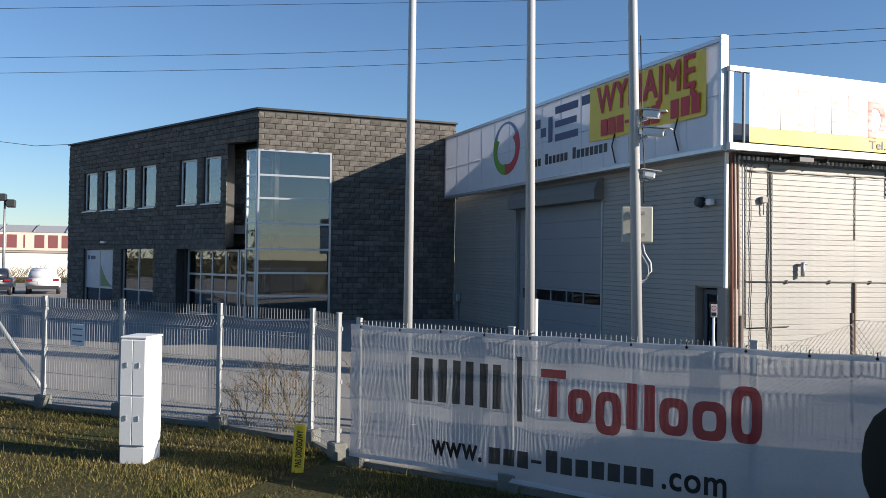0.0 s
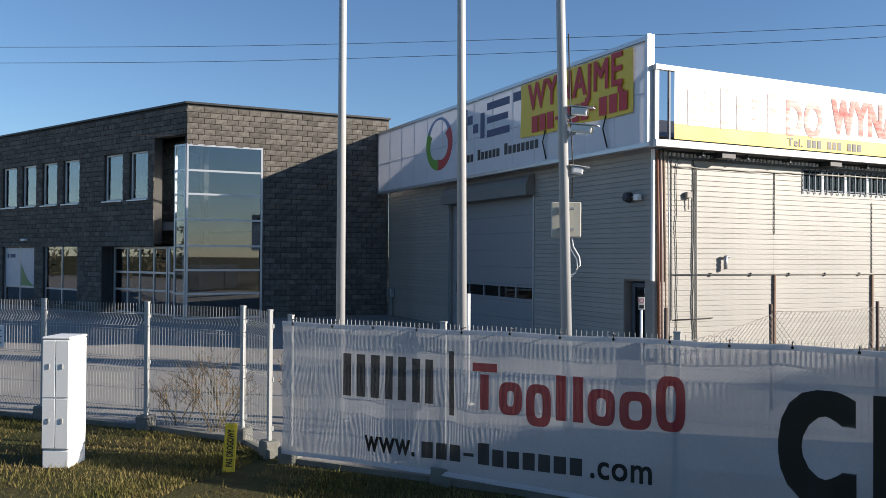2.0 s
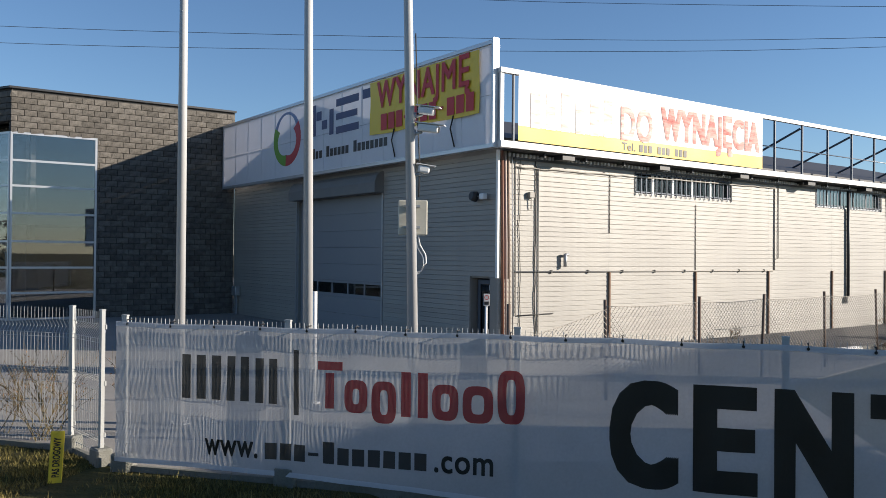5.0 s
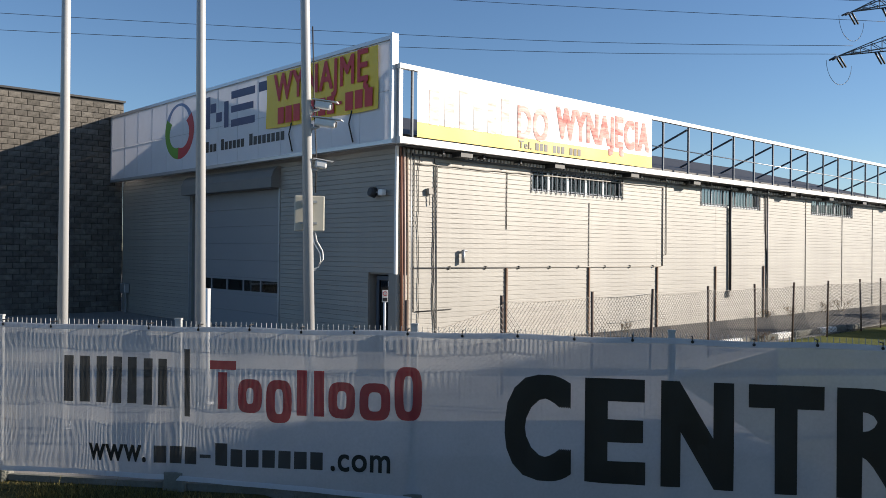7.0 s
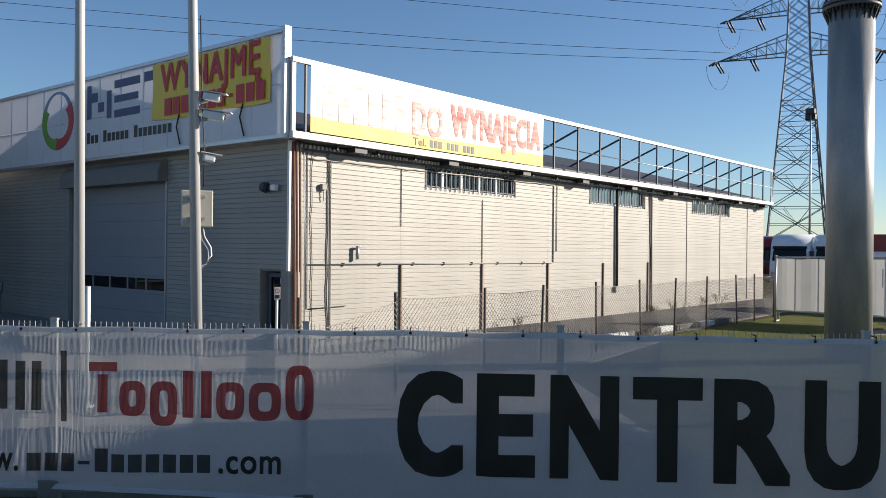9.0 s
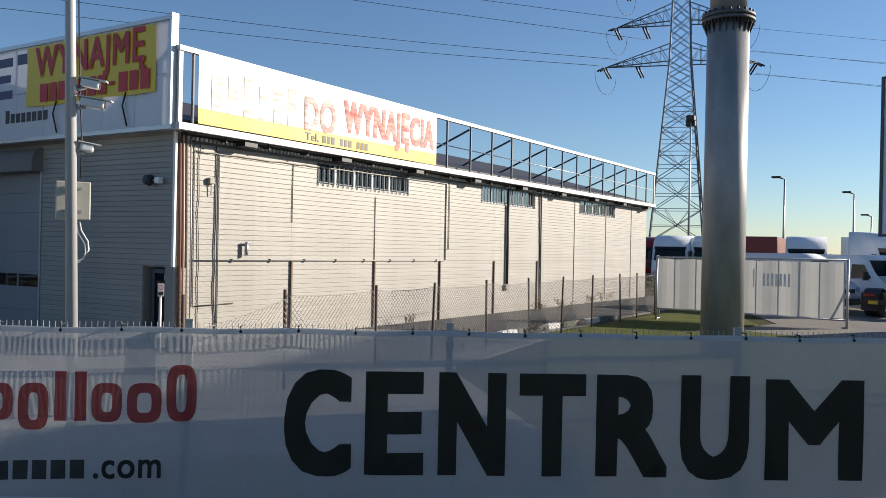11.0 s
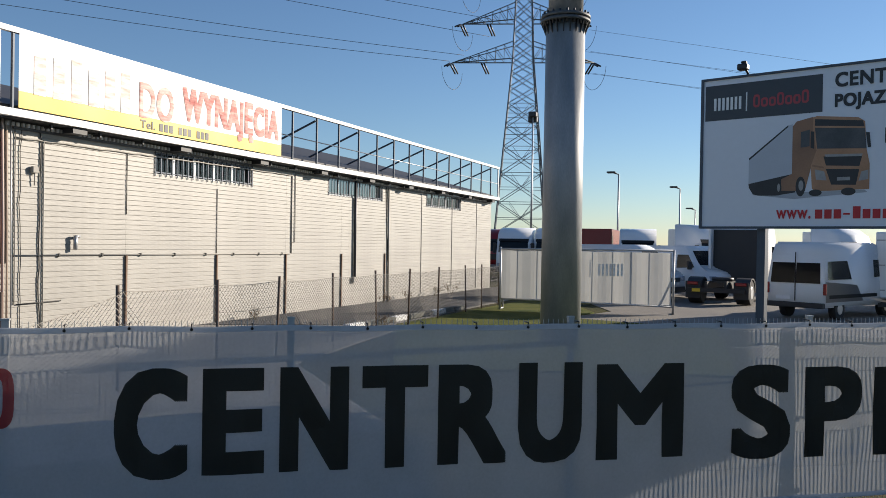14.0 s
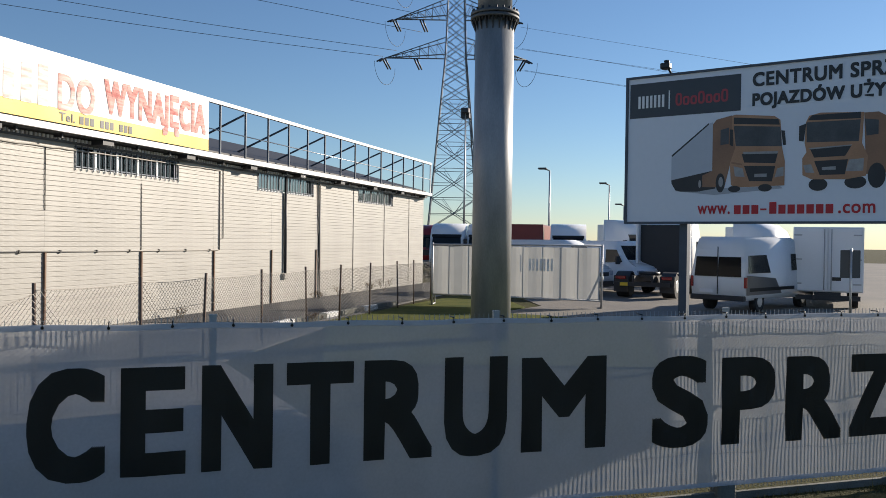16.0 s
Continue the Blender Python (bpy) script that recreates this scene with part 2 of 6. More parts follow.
def bars(rects, material, parent, place, name="printed_bar", cut=8):
    """Plain printed bars, each a part made of a strip of small faces, mapped by place(u, v)."""
    for u0, u1, v0, v1 in rects:
        bm = bmesh.new()
        k = max(1, int((u1 - u0) * cut))
        cols = [(bm.verts.new(place(u0 + (u1 - u0) * i / k, v0)), bm.verts.new(place(u0 + (u1 - u0) * i / k, v1))) for i in range(k + 1)]
        for (a, c), (b, d) in zip(cols, cols[1:]):
            bm.faces.new((a, b, d, c))
        part(name, bm, material, parent)


def ring(u0, u1, v0, v1, w, material, parent, place, name="logo_ring"):
    """A plain rounded ring filling the rectangle, of band width w."""
    bm = bmesh.new()
    n = 28
    sgn = lambda c: math.copysign(abs(c) ** 0.6, c)
    pts = []
    for k in range(n):
        a = math.tau * k / n
        c, s_ = sgn(math.cos(a)), sgn(math.sin(a))
        cu, cv, hu, hv = (u0 + u1) / 2, (v0 + v1) / 2, (u1 - u0) / 2, (v1 - v0) / 2
        pts.append((bm.verts.new(place(cu + hu * c, cv + hv * s_)), bm.verts.new(place(cu + (hu - w) * c, cv + (hv - w) * s_))))
    for k in range(n):
        (a, b), (c, d) = pts[k], pts[(k + 1) % n]
        bm.faces.new((a, c, d, b))
    part(name, bm, material, parent)


def slab_with_holes(bm, length, height, y0, y1, holes, m=None):
    """A wall from 0 to length, with rectangular holes (x0, x1, z0, z1) through it."""
    xs = sorted({0, length, *[h[0] for h in holes], *[h[1] for h in holes]})
    zs = sorted({0, height, *[h[2] for h in holes], *[h[3] for h in holes]})
    for xa, xb in zip(xs, xs[1:]):
        run = None
        for za, zb in list(zip(zs, zs[1:])) + [(height, height)]:
            hole = zb == za or any(h[0] < (xa + xb) / 2 < h[1] and h[2] < (za + zb) / 2 < h[3] for h in holes)
            if not hole:
                run = (run[0], zb) if run else (za, zb)
            elif run:
                box(bm, xa, xb, y0, y1, run[0], run[1], m)
                run = None
    bmesh.ops.remove_doubles(bm, verts=bm.verts[:], dist=0.0005)


# ---- ground ----
FENCE = [Vector(p) for p in ((-9.8, -5.55), (-6.56, -9.5), (-1.3, -16.85), (2.2, -21.7))]


def along(u, off=0.0):
    """The point u metres along the street fence, off metres towards the street side."""
    for a, b in zip(FENCE, FENCE[1:]):
        d = b - a
        if u <= d.length or b is FENCE[-1]:
            d.normalize()
            return a + d * u + Vector((d.y, -d.x)) * off
        u -= d.length


def ease(a, b, x):
    t = min(1, max(0, (x - a) / (b - a)))
    return t * t * (3 - 2 * t)


def lie(x, y):
    """The height of the verge: it dips along the far part of the street fence."""
    if abs(x + 5) > 30 or abs(y + 10) > 30:
        return -0.03
    best = min(((Vector((x, y)) - along(k * 0.8)).length, k * 0.8) for k in range(25))
    return -0.03 - 0.42 * ease(1.5, 10, best[1]) * ease(2.6, 0.9, best[0])


def ground_sheet(bm):
    n = 200
    grid = [[None] * (n + 1) for _ in range(n + 1)]
    for i in range(n + 1):
        for j in range(n + 1):
            s, t = i / n * 2 - 1, j / n * 2 - 1
            x, y = -10 + 900 * s * abs(s) ** 2, -8 + 900 * t * abs(t) ** 2
            grid[i][j] = bm.verts.new((x, y, lie(x, y)))
    for i in range(n):
        for j in range(n):
            bm.faces.new((grid[i][j], grid[i + 1][j], grid[i + 1][j + 1], grid[i][j + 1])).smooth = True


one("ground", "dry winter grass verge and open ground", "ground", ground_sheet, GRASS, kind="structure")


def sheet(pts, z):
    def draw(bm):
        top = [bm.verts.new((x, y, z)) for x, y in pts]
        bot = [bm.verts.new((x, y, -0.2)) for x, y in pts]
        bm.faces.new(top)
        for i in range(len(pts)):
            bm.faces.new((top[i], bot[i], bot[(i + 1) % len(pts)], top[(i + 1) % len(pts)]))
    return draw


LEFTF = [Vector(p) for p in ((-9.88, -5.15), (-10.01, -4.3), (-11.0, -2.99), (-12.24, -1.72), (-13.34, -0.6), (-14.42, 0.9), (-19.5, 6.5))]
yard = [(p.x, p.y) for p in LEFTF[::-1]] + [tuple(along(u, o)) for u, o in ((0.2, -0.1), (2.5, -0.2), (4, -1.6), (8, -2.7))] + [(1.5, -6.2), (14, -4.2), (31, -3.6), (31, 60), (-60, 60), (-60, 50)]
one("yard_pavement", "pale grey concrete paver yard, partly in shade", "pavement", sheet(yard, 0.0), PAVER, kind="structure")
one("asphalt_road", "dark asphalt strip along the warehouse wall", "road", sheet([(9, -4.1), (16, -4.0), (40, -3.0), (40, -0.05), (6.4, -0.05)], 0.012), ASPHALT, kind="structure")
one("truck_lot", "sunlit beige paved parking lot", "pavement", sheet([(14.5, -8.2), (18, -9.0), (24, -6.5), (42, -4), (120, 10), (120, -70), (20, -60), (12, -30), (13.5, -12)], -0.01), LOT, kind="structure")
one("lawn", "patch of short green grass beside the mast", "lawn", sheet([(2, -8.0), (9.5, -4.5), (21, -4.6), (22.5, -6.2), (17, -8.6), (14.4, -8.3), (13.0, -13), (4, -14)], 0.004), GREEN, kind="structure")

# ---- warehouse ----
WIN = [(4.62, 8.75, 3.93, 4.56), (13.26, 17.42, 3.97, 4.72), (21.85, 25.97, 3.98, 4.68)]
HALL_L, HALL_D, HALL_H = 30.6, 15.8, 4.86
hall = thing("warehouse", "long warehouse clad in pale horizontal siding with a steel roof frame", "warehouse")
bm = bmesh.new()
slab_with_holes(bm, HALL_L, HALL_H, 0.05, 0.3, WIN)
slab_with_holes(bm, HALL_D, HALL_H, 0.05, 0.3, [(HALL_D - 10.35, HALL_D - 5.08, 0, 4.0), (HALL_D - 1.06, HALL_D + 0.02, 0, 1.76)], pose(0, HALL_D, 0, 0, 0, -90))
box(bm, HALL_L - 0.3, HALL_L, 0.31, HALL_D, 0, HALL_H)
part("wall", bm, SEAM, hall, "dark joints behind pale siding")
bm = bmesh.new()
box(bm, 0.31, HALL_L - 0.31, HALL_D - 0.3, HALL_D, 0, HALL_H)
box(bm, 0.31, HALL_L - 0.31, 0.31, HALL_D - 0.31, -0.05, 0.02)
box(bm, 1.5, 1.55, 0.31, HALL_D - 0.31, 0.02, HALL_H)
box(bm, 0.0, HALL_L, HALL_D + 0.001, HALL_D + 0.068, 0, HALL_H)
part("inner_wall", bm, ROOM, hall)
bm = bmesh.new()
prism(bm, [(0.02, 4.88), (7.9, 6.9), (HALL_D, 4.88), (HALL_D, 5.0), (7.9, 7.05), (-0.12, 5.0), (-0.12, 4.9)], 0.02, HALL_L, Matrix(((0, 1, 0, 0), (1, 0, 0, 0), (0, 0, 1, 0), (0, 0, 0, 1))))
part("roof", bm, ROOF, hall, "dark low-pitched sheet roof")


def hall_window(x0, x1, z0, z1):
    w = new("window")
    w.parent = hall
    bm = bmesh.new()
    for a, b, c, d in ((x0, x1, z0, z0 + 0.04), (x0, x1, z1 - 0.04, z1), (x0, x0 + 0.05, z0 + 0.04, z1 - 0.04), (x1 - 0.05, x1, z0 + 0.04, z1 - 0.04)):
        box(bm, a, b, 0.02, 0.14, c, d)
    k = 5
    for i in range(1, k):
        x = x0 + (x1 - x0) * i / k
        box(bm, x - 0.03, x + 0.03, 0.09, 0.13, z0 + 0.04, z1 - 0.04)
    part("window_frame", bm, ALU, w)
    for i in range(k):
        bm = bmesh.new()
        a, b = x0 + (x1 - x0) * i / k, x0 + (x1 - x0) * (i + 1) / k
        box(bm, a + 0.03, b - 0.03, 0.105, 0.113, z0 + 0.04, z1 - 0.04)
        part("pane", bm, CLEAR, w)
    bm = bmesh.new()
    n = int((x1 - x0) / 0.2)
    for i in range(n + 1):
        x = x0 + (x1 - x0) * i / n
        box(bm, x - 0.012, x + 0.012, -0.032, -0.016, z0 - 0.02, z1 + 0.02)
    box(bm, x0 - 0.04, x1 + 0.04, -0.0159, -0.008, z0 + 0.06, z0 + 0.09)
    box(bm, x0 - 0.04, x1 + 0.04, -0.0159, -0.008, z1 - 0.09, z1 - 0.06)
    part("security_grille", bm, STEEL, w, "dark steel security bars")


for h in WIN:
    hall_window(*h)

# gate
gate = new("sectional_gate")
gate.parent = hall
tagged(gate, "grey sectional industrial gate with a strip of small windows")
ROWH = 4.0 / 8
for i in range(8):
    bm = bmesh.new()
    z0, z1 = i * ROWH + 0.003, (i + 1) * ROWH - 0.003
    if i == 2:
        slab_with_holes(bm, 5.27, ROWH - 0.006, 0.13, 0.19, [(0.22 + 0.98 * j, 0.22 + 0.98 * j + 0.92, 0.10, 0.42) for j in range(5)], pose(0, 10.35, z0, 0, 0, -90))
    else:
        box(bm, 0.13, 0.19, 5.08, 10.35, z0, z1)
    part("gate_section", bm, GATE, gate)
for j in range(5):
    bm = bmesh.new()
    y = 10.35 - 0.22 - 0.98 * j
    box(bm, 0.15, 0.16, y - 0.92, y, 2 * ROWH + 0.10, 2 * ROWH + 0.43)
    part("pane", bm, GLASS, gate)
bm = bmesh.new()
prism(bm, [(-0.30, 4.02), (-0.30, 4.3), (-0.22, 4.5), (-0.1, 4.6), (0.04, 4.62), (0.04, 4.02)], 5.0, 10.45)
part("gate_hood", bm, mat("hood", (0.19, 0.185, 0.175), 0.6, spread=0.1), gate, "curved weathered hood over the gate")
for y in (5.0, 10.38):
    bm = bmesh.new()
    box(bm, -0.03, 0.12, y, y + 0.07, 0, 4.02)
    part("gate_jamb", bm, GALV, gate)

# side door
door = new("side_door")
door.parent = hall
tagged(door, "closed glazed aluminium side door with a notice")
bm = bmesh.new()
slab_with_holes(bm, 0.95, 1.72, 0.0, 0.06, [(0.10, 0.74, 0.12, 1.62)], pose(0.16, 0.95, 0, 0, 0, -90))
part("door_frame", bm, STEEL, door)
bm = bmesh.new()
box(bm, 0.185, 0.193, 0.21, 0.85, 0.12, 1.62)
part("pane", bm, CLEAR, door)
bm = bmesh.new()
tube(bm, (0.11, 0.30, 0.75), (0.11, 0.30, 1.05), 0.015)
part("door_handle", bm, DARK, door)
bm = bmesh.new()
box(bm, 0.150, 0.156, 0.3, 0.5, 1.48, 1.6)
part("notice", bm, WHITE, door, "small white notice")

# front sign
SX = -0.46
fascia = new("fascia_sign")
fascia.parent = hall
tagged(fascia, "long white fascia sign in an aluminium frame")
k = 14
for i in range(k):
    a, b = -0.30 + 16.05 * i / k, -0.30 + 16.05 * (i + 1) / k
    for z0, z1 in ((4.80, 5.90), (5.90, 7.03)):
        bm = bmesh.new()
        box(bm, SX, SX + 0.012, a + 0.006, b - 0.006, z0 + 0.006, z1 - 0.006)
        part("sign_panel", bm, LIGHTBOX, fascia)
bm = bmesh.new()
box(bm, SX - 0.04, SX + 0.14, -0.30, 15.75, 7.03, 7.12)
box(bm, SX - 0.04, SX + 0.14, -0.30, 15.75, 4.71, 4.80)
box(bm, SX - 0.04, SX + 0.14, -0.37, -0.30, 4.71, 7.16)
box(bm, SX - 0.04, SX + 0.14, 15.75, 15.82, 4.71, 7.12)
for i in range(1, k):
    y = -0.30 + 16.05 * i / k
    box(bm, SX + 0.02, SX + 0.08, y - 0.022, y + 0.022, 4.80, 7.03)
box(bm, SX + 0.081, SX + 0.13, -0.30, 15.75, 5.87, 5.93)
bmesh.ops.remove_doubles(bm, verts=bm.verts[:], dist=0.0005)
part("sign_frame", bm, ALU, fascia)


def on_sign(off):
    return lambda u, v: Vector((SX - off, -u, v))


def ring_piece(a0, a1, inner=0.64):
    bm = bmesh.new()
    n = 10
    P = on_sign(0.006)
    cy, cz, ry, rz = -10.27, 6.03, 1.02, 0.88
    pts = []
    for i in range(n + 1):
        a = radians(a0 + (a1 - a0) * i / n)
        w = inner + 0.12 * math.sin(math.pi * i / n) - 0.06
        pts.append((P(cy + ry * math.cos(a), cz + rz * math.sin(a)), P(cy + ry * w * math.cos(a), cz + rz * w * math.sin(a))))
    for (a, b), (c, d) in zip(pts, pts[1:]):
        quad(bm, [a, c, d, b])
    return bm


part("logo_ring_green", ring_piece(150, 265), mat("logo_green", (0.16, 0.36, 0.05), 0.5), fascia)
part("logo_ring_red", ring_piece(-95, 35), mat("logo_red", (0.50, 0.05, 0.06), 0.5), fascia)
part("logo_ring_blue", ring_piece(35, 150, 0.85), mat("logo_blue", (0.20, 0.27, 0.45), 0.5), fascia)
P6 = on_sign(0.006)
bars([(-8.47, -8.22, 5.9, 6.85), (-8.2, -7.86, 6.35, 6.62), (-7.84, -7.5, 6.05, 6.32), (-7.36, -7.1, 5.84, 6.6), (-6.95, -5.62, 6.62, 6.84), (-6.95, -5.7, 6.23, 6.42), (-6.95, -5.62, 5.82, 6.03), (-5.42, -4.95, 6.62, 6.88)], NAVY, fascia, P6, "logo_bar")
bars([(-8.46 + 0.232 * i, -8.28 + 0.232 * i, 5.2, 5.52 if i in (0, 4, 11) else 5.43) for i in range(19) if i not in (3, 10)], BLACK, fascia, P6, "printed_bar")
yb = thing("banner", "yellow banner with red lettering tied over the sign", "banner")
bm = bmesh.new()
for i in range(16):
    for j in range(6):
        def q(a, b):
            u, v = -4.95 + 4.82 * a / 16, 5.54 + 1.44 * b / 6
            return Vector((SX - 0.035 - 0.012 * math.sin(u * 3 + v * 4), -u, v + 0.02 * math.sin(u * 2.1) * (1 - b / 6)))
        quad(bm, [q(i, j), q(i + 1, j), q(i + 1, j + 1), q(i, j + 1)])
bmesh.ops.remove_doubles(bm, verts=bm.verts[:], dist=0.001)
bmesh.ops.solidify(bm, geom=bm.faces[:], thickness=-0.004)
part("fabric", bm, YELLOW, yb)
lettering("WYNAJM\u0118", 4.1, 0.98, RED, yb, lambda u, v: Vector((SX - 0.062, -(u - 4.55), v + 6.0)), bold=0.022)
bars([(-4.35 + 0.375 * i, -4.05 + 0.375 * i, 5.62, 6.05) if i not in (3, 7) else (-4.35 + 0.375 * i, -4.12 + 0.375 * i, 5.80, 5.88) for i in range(11)], RED, yb, on_sign(0.062))
for y, z in ((1.1, 4.85), (3.7, 4.85)):
    bm = bmesh.new()
    path_tube(bm, [(SX - 0.05, y, 5.6), (SX - 0.06, y + 0.1, 5.3), (SX - 0.05, y - 0.05, z)], 0.02, 5)
    part("strap", bm, BLACK, yb)

# side roof frame
rf = new("roof_frame")
rf.parent = hall
tagged(rf, "open steel parapet frame with white rails")
RY = -0.42
bm = bmesh.new()
box(bm, -0.36, 30.55, RY - 0.06, RY + 0.06, 6.39, 6.50)
part("top_rail", bm, WHITE, rf)
bm = bmesh.new()
box(bm, -0.36, 30.55, RY - 0.08, RY + 0.08, 4.72, 4.87)
part("bottom_rail", bm, WHITE, rf)
for x, w, m_ in [(-0.30, 0.10, WHITE), (30.45, 0.08, WHITE)] + [(0.05 + 1.46 * i, 0.04, STEEL) for i in range(21)]:
    bm = bmesh.new()
    box(bm, x - w / 2, x + w / 2, RY - 0.03, RY + 0.03, 4.87, 6.39)
    part("upright", bm, m_, rf)
for i in range(1, 11):
    x = 0.05 + 2.92 * i
    bm = bmesh.new()
    tube(bm, (x, RY + 0.05, 6.3), (x + 0.1, 2.6, 5.1), 0.035, seg=6)
    part("strut", bm, STEEL, rf)
bm = bmesh.new()
for z in (5.6,):
    tube(bm, (9.6, RY, z), (30.4, RY, z), 0.018, seg=5)
part("mid_wire", bm, ALU, rf)
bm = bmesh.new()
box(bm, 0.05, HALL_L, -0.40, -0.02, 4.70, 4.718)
# dark strip along the wall top: the shade below the rail, put into colour
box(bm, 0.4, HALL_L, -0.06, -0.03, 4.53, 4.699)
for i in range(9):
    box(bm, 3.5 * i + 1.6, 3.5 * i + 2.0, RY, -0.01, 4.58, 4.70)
part("soffit", bm, DARK, rf, "soffit under the parapet frame, with a dark strip painting the shade below")
bm = bmesh.new()
for i in range(240):
    x = 0.2 + i * 0.126
    box(bm, x, x + 0.06, -0.11, -0.061, 4.585, 4.66)
part("sheet_edge", bm, mat("sheet_edge", (0.62, 0.60, 0.57), 0.6, rand=0.3), rf, "ribbed edge of the roof sheets", kind="stuff")

for i in range(22):
    x = 1.1 + 1.36 * i
    bm = bmesh.new()
    box(bm, x, x + 0.05, RY + 0.09, RY + 0.16, 4.60, 4.715)
    box(bm, x + 0.01, x + 0.04, RY + 0.161, -0.01, 4.62, 4.66)
    part("hanger", bm, DARK, rf, "small dark hanger under the bottom rail")

wb = thing("banner", "white and yellow banner with peeling red lettering, paled as by sun glare", "banner")


def on_side(off):
    return lambda u, v: Vector((u, RY - 0.075 - off - 0.003 * math.sin(u * 4.1) * math.sin(v * 3), v))


for name, z0, z1, m_ in (("fabric", 5.24, 6.40, SHEET), ("lower_strip", 4.90, 5.24, YELLOW)):
    bm = bmesh.new()
    P = on_side(0)
    for i in range(60):
        for j in range(6):
            u0, u1 = 0.14 + 9.4 * i / 60, 0.14 + 9.4 * (i + 1) / 60
            v0, v1 = z0 + (z1 - z0) * j / 6, z0 + (z1 - z0) * (j + 1) / 6
            quad(bm, [P(u0, v0), P(u1, v0), P(u1, v1), P(u0, v1)])
    bmesh.ops.remove_doubles(bm, verts=bm.verts[:], dist=0.001)
    bmesh.ops.solidify(bm, geom=bm.faces[:], thickness=0.004)
    part(name, bm, m_, wb)
P = on_side(0.007)
# pale tones of the lettering: peeling, plus sun glare put into the colour
lettering("WYNAJ\u0118CIA", 4.35, 1.16, mat("peeled_glare_red", (0.42, 0.06, 0.05), 0.6, spec=0.25, color2=(0.76, 0.52, 0.46), spread=0.2, scale=5.0, amount=0.5, stretch=(0.5, 1, 2.5)), wb, lambda u, v: P(u + 5.03, v + 5.10), bold=0.035)
lettering("DO", 1.2, 0.86, GLARE_RED, wb, lambda u, v: P(u + 3.5, v + 5.2), bold=0.03)
PALE = mat("glare_pale_remains", (0.62, 0.36, 0.30), 0.6, spec=0.25, color2=(0.80, 0.78, 0.74), spread=0.12, scale=5, amount=0.75, stretch=(0.5, 1, 2.5))
bars([(0.5 + 0.48 * i, 0.80 + 0.48 * i, 5.22, 6.02 + 0.06 * (i % 3)) for i in range(6)], PALE, wb, P, "faded_bar")
lettering("Tel.", 0.5, 0.2, BLACK, wb, lambda u, v: P(u + 3.55, v + 4.96), bold=0.03)
bars([(4.2 + 0.175 * i, 4.33 + 0.175 * i, 4.96, 5.15) for i in range(11) if i not in (3, 7)], BLACK, wb, P)

# ---- office building of split-face blocks ----
OFF_H = 7.68
DR = Vector((-math.sin(radians(26.1)), math.cos(radians(26.1)), 0))
CORNER = Vector((-7.72, 15.87, 0))
LEFT = CORNER + DR * 16
ML = Matrix.Translation(LEFT) @ pose(0, 0, 0, 0, 0, -63.9)
MB = Matrix.Translation(CORNER)
office = thing("office_building", "two-storey flat-roofed office of dark grey split-face blocks", "office building")
HB = [(0.0, 2.72, 0.0, 6.25)]
lx = lambda u: 16 - u
HL = [(lx(a), lx(b), 4.38, 6.2) for a, b in ((14.3, 12.9), (12.4, 11.08), (10.56, 9.24), (8.75, 7.42), (5.5, 4.16), (3.7, 2.43))]
HL += [(lx(14.25), lx(11.2), 0.1, 2.66), (lx(10.42), lx(7.52), 0.1, 2.68), (lx(5.65), lx(0.0), 0.0, 2.68), (lx(2.03), lx(0.0), 2.68, 6.6)]
bm = bmesh.new()
slab_with_holes(bm, 7.72, OFF_H, 0.03, 0.35, HB, MB)
slab_with_holes(bm, 16, OFF_H, 0.03, 0.35, HL, ML)
# set-back wall behind the entrance and the tall recess
box(bm, lx(5.65), lx(0.5), 1.1, 1.3, 2.7, 6.7, ML)
box(bm, lx(5.7), lx(5.5), 0.36, 1.3, 0, 2.68, ML)
part("wall", bm, MORTAR, office)
bm = bmesh.new()


def poly_slab(bm, pts, z0, z1):
    p = [bm.verts.new((x, y, z0)) for x, y in pts]
    q = [bm.verts.new((x, y, z1)) for x, y in pts]
    for i in range(len(pts)):
        bm.faces.new((p[i], p[(i + 1) % len(pts)], q[(i + 1) % len(pts)], q[i]))
    bm.faces.new(p[::-1]), bm.faces.new(q)


inner = [(CORNER.x + 0.25, CORNER.y + 0.45), (-0.1, 16.3), (-0.1, 22.0), (LEFT.x + 0.5, LEFT.y - 0.15)]
poly_slab(bm, inner, 3.2, 3.5)
poly_slab(bm, inner, -0.1, 0.02)
box(bm, -0.4, -0.1, 16.3, 22, 0, 7.4)
poly_slab(bm, [(LEFT.x + 0.1, LEFT.y), (-0.1, 22.1), (-0.1, 22.4), (LEFT.x + 0.2, LEFT.y + 0.3)], 0, 7.6)
box(bm, -7.0, -0.4, 20.0, 20.2, 0.02, 7.3)
part("floor_slab", bm, ROOM, office)
bm = bmesh.new()
poly_slab(bm, inner, 7.2, 7.4)
part("roof", bm, ROOF, office)
bm = bmesh.new()
box(bm, -0.06, 7.76, -0.06, 0.40, OFF_H, OFF_H + 0.07, MB)
box(bm, -0.06, 16.03, -0.06, 0.40, OFF_H + 0.002, OFF_H + 0.072, ML)
part("parapet_cap", bm, DARK, office, "dark metal parapet cap")


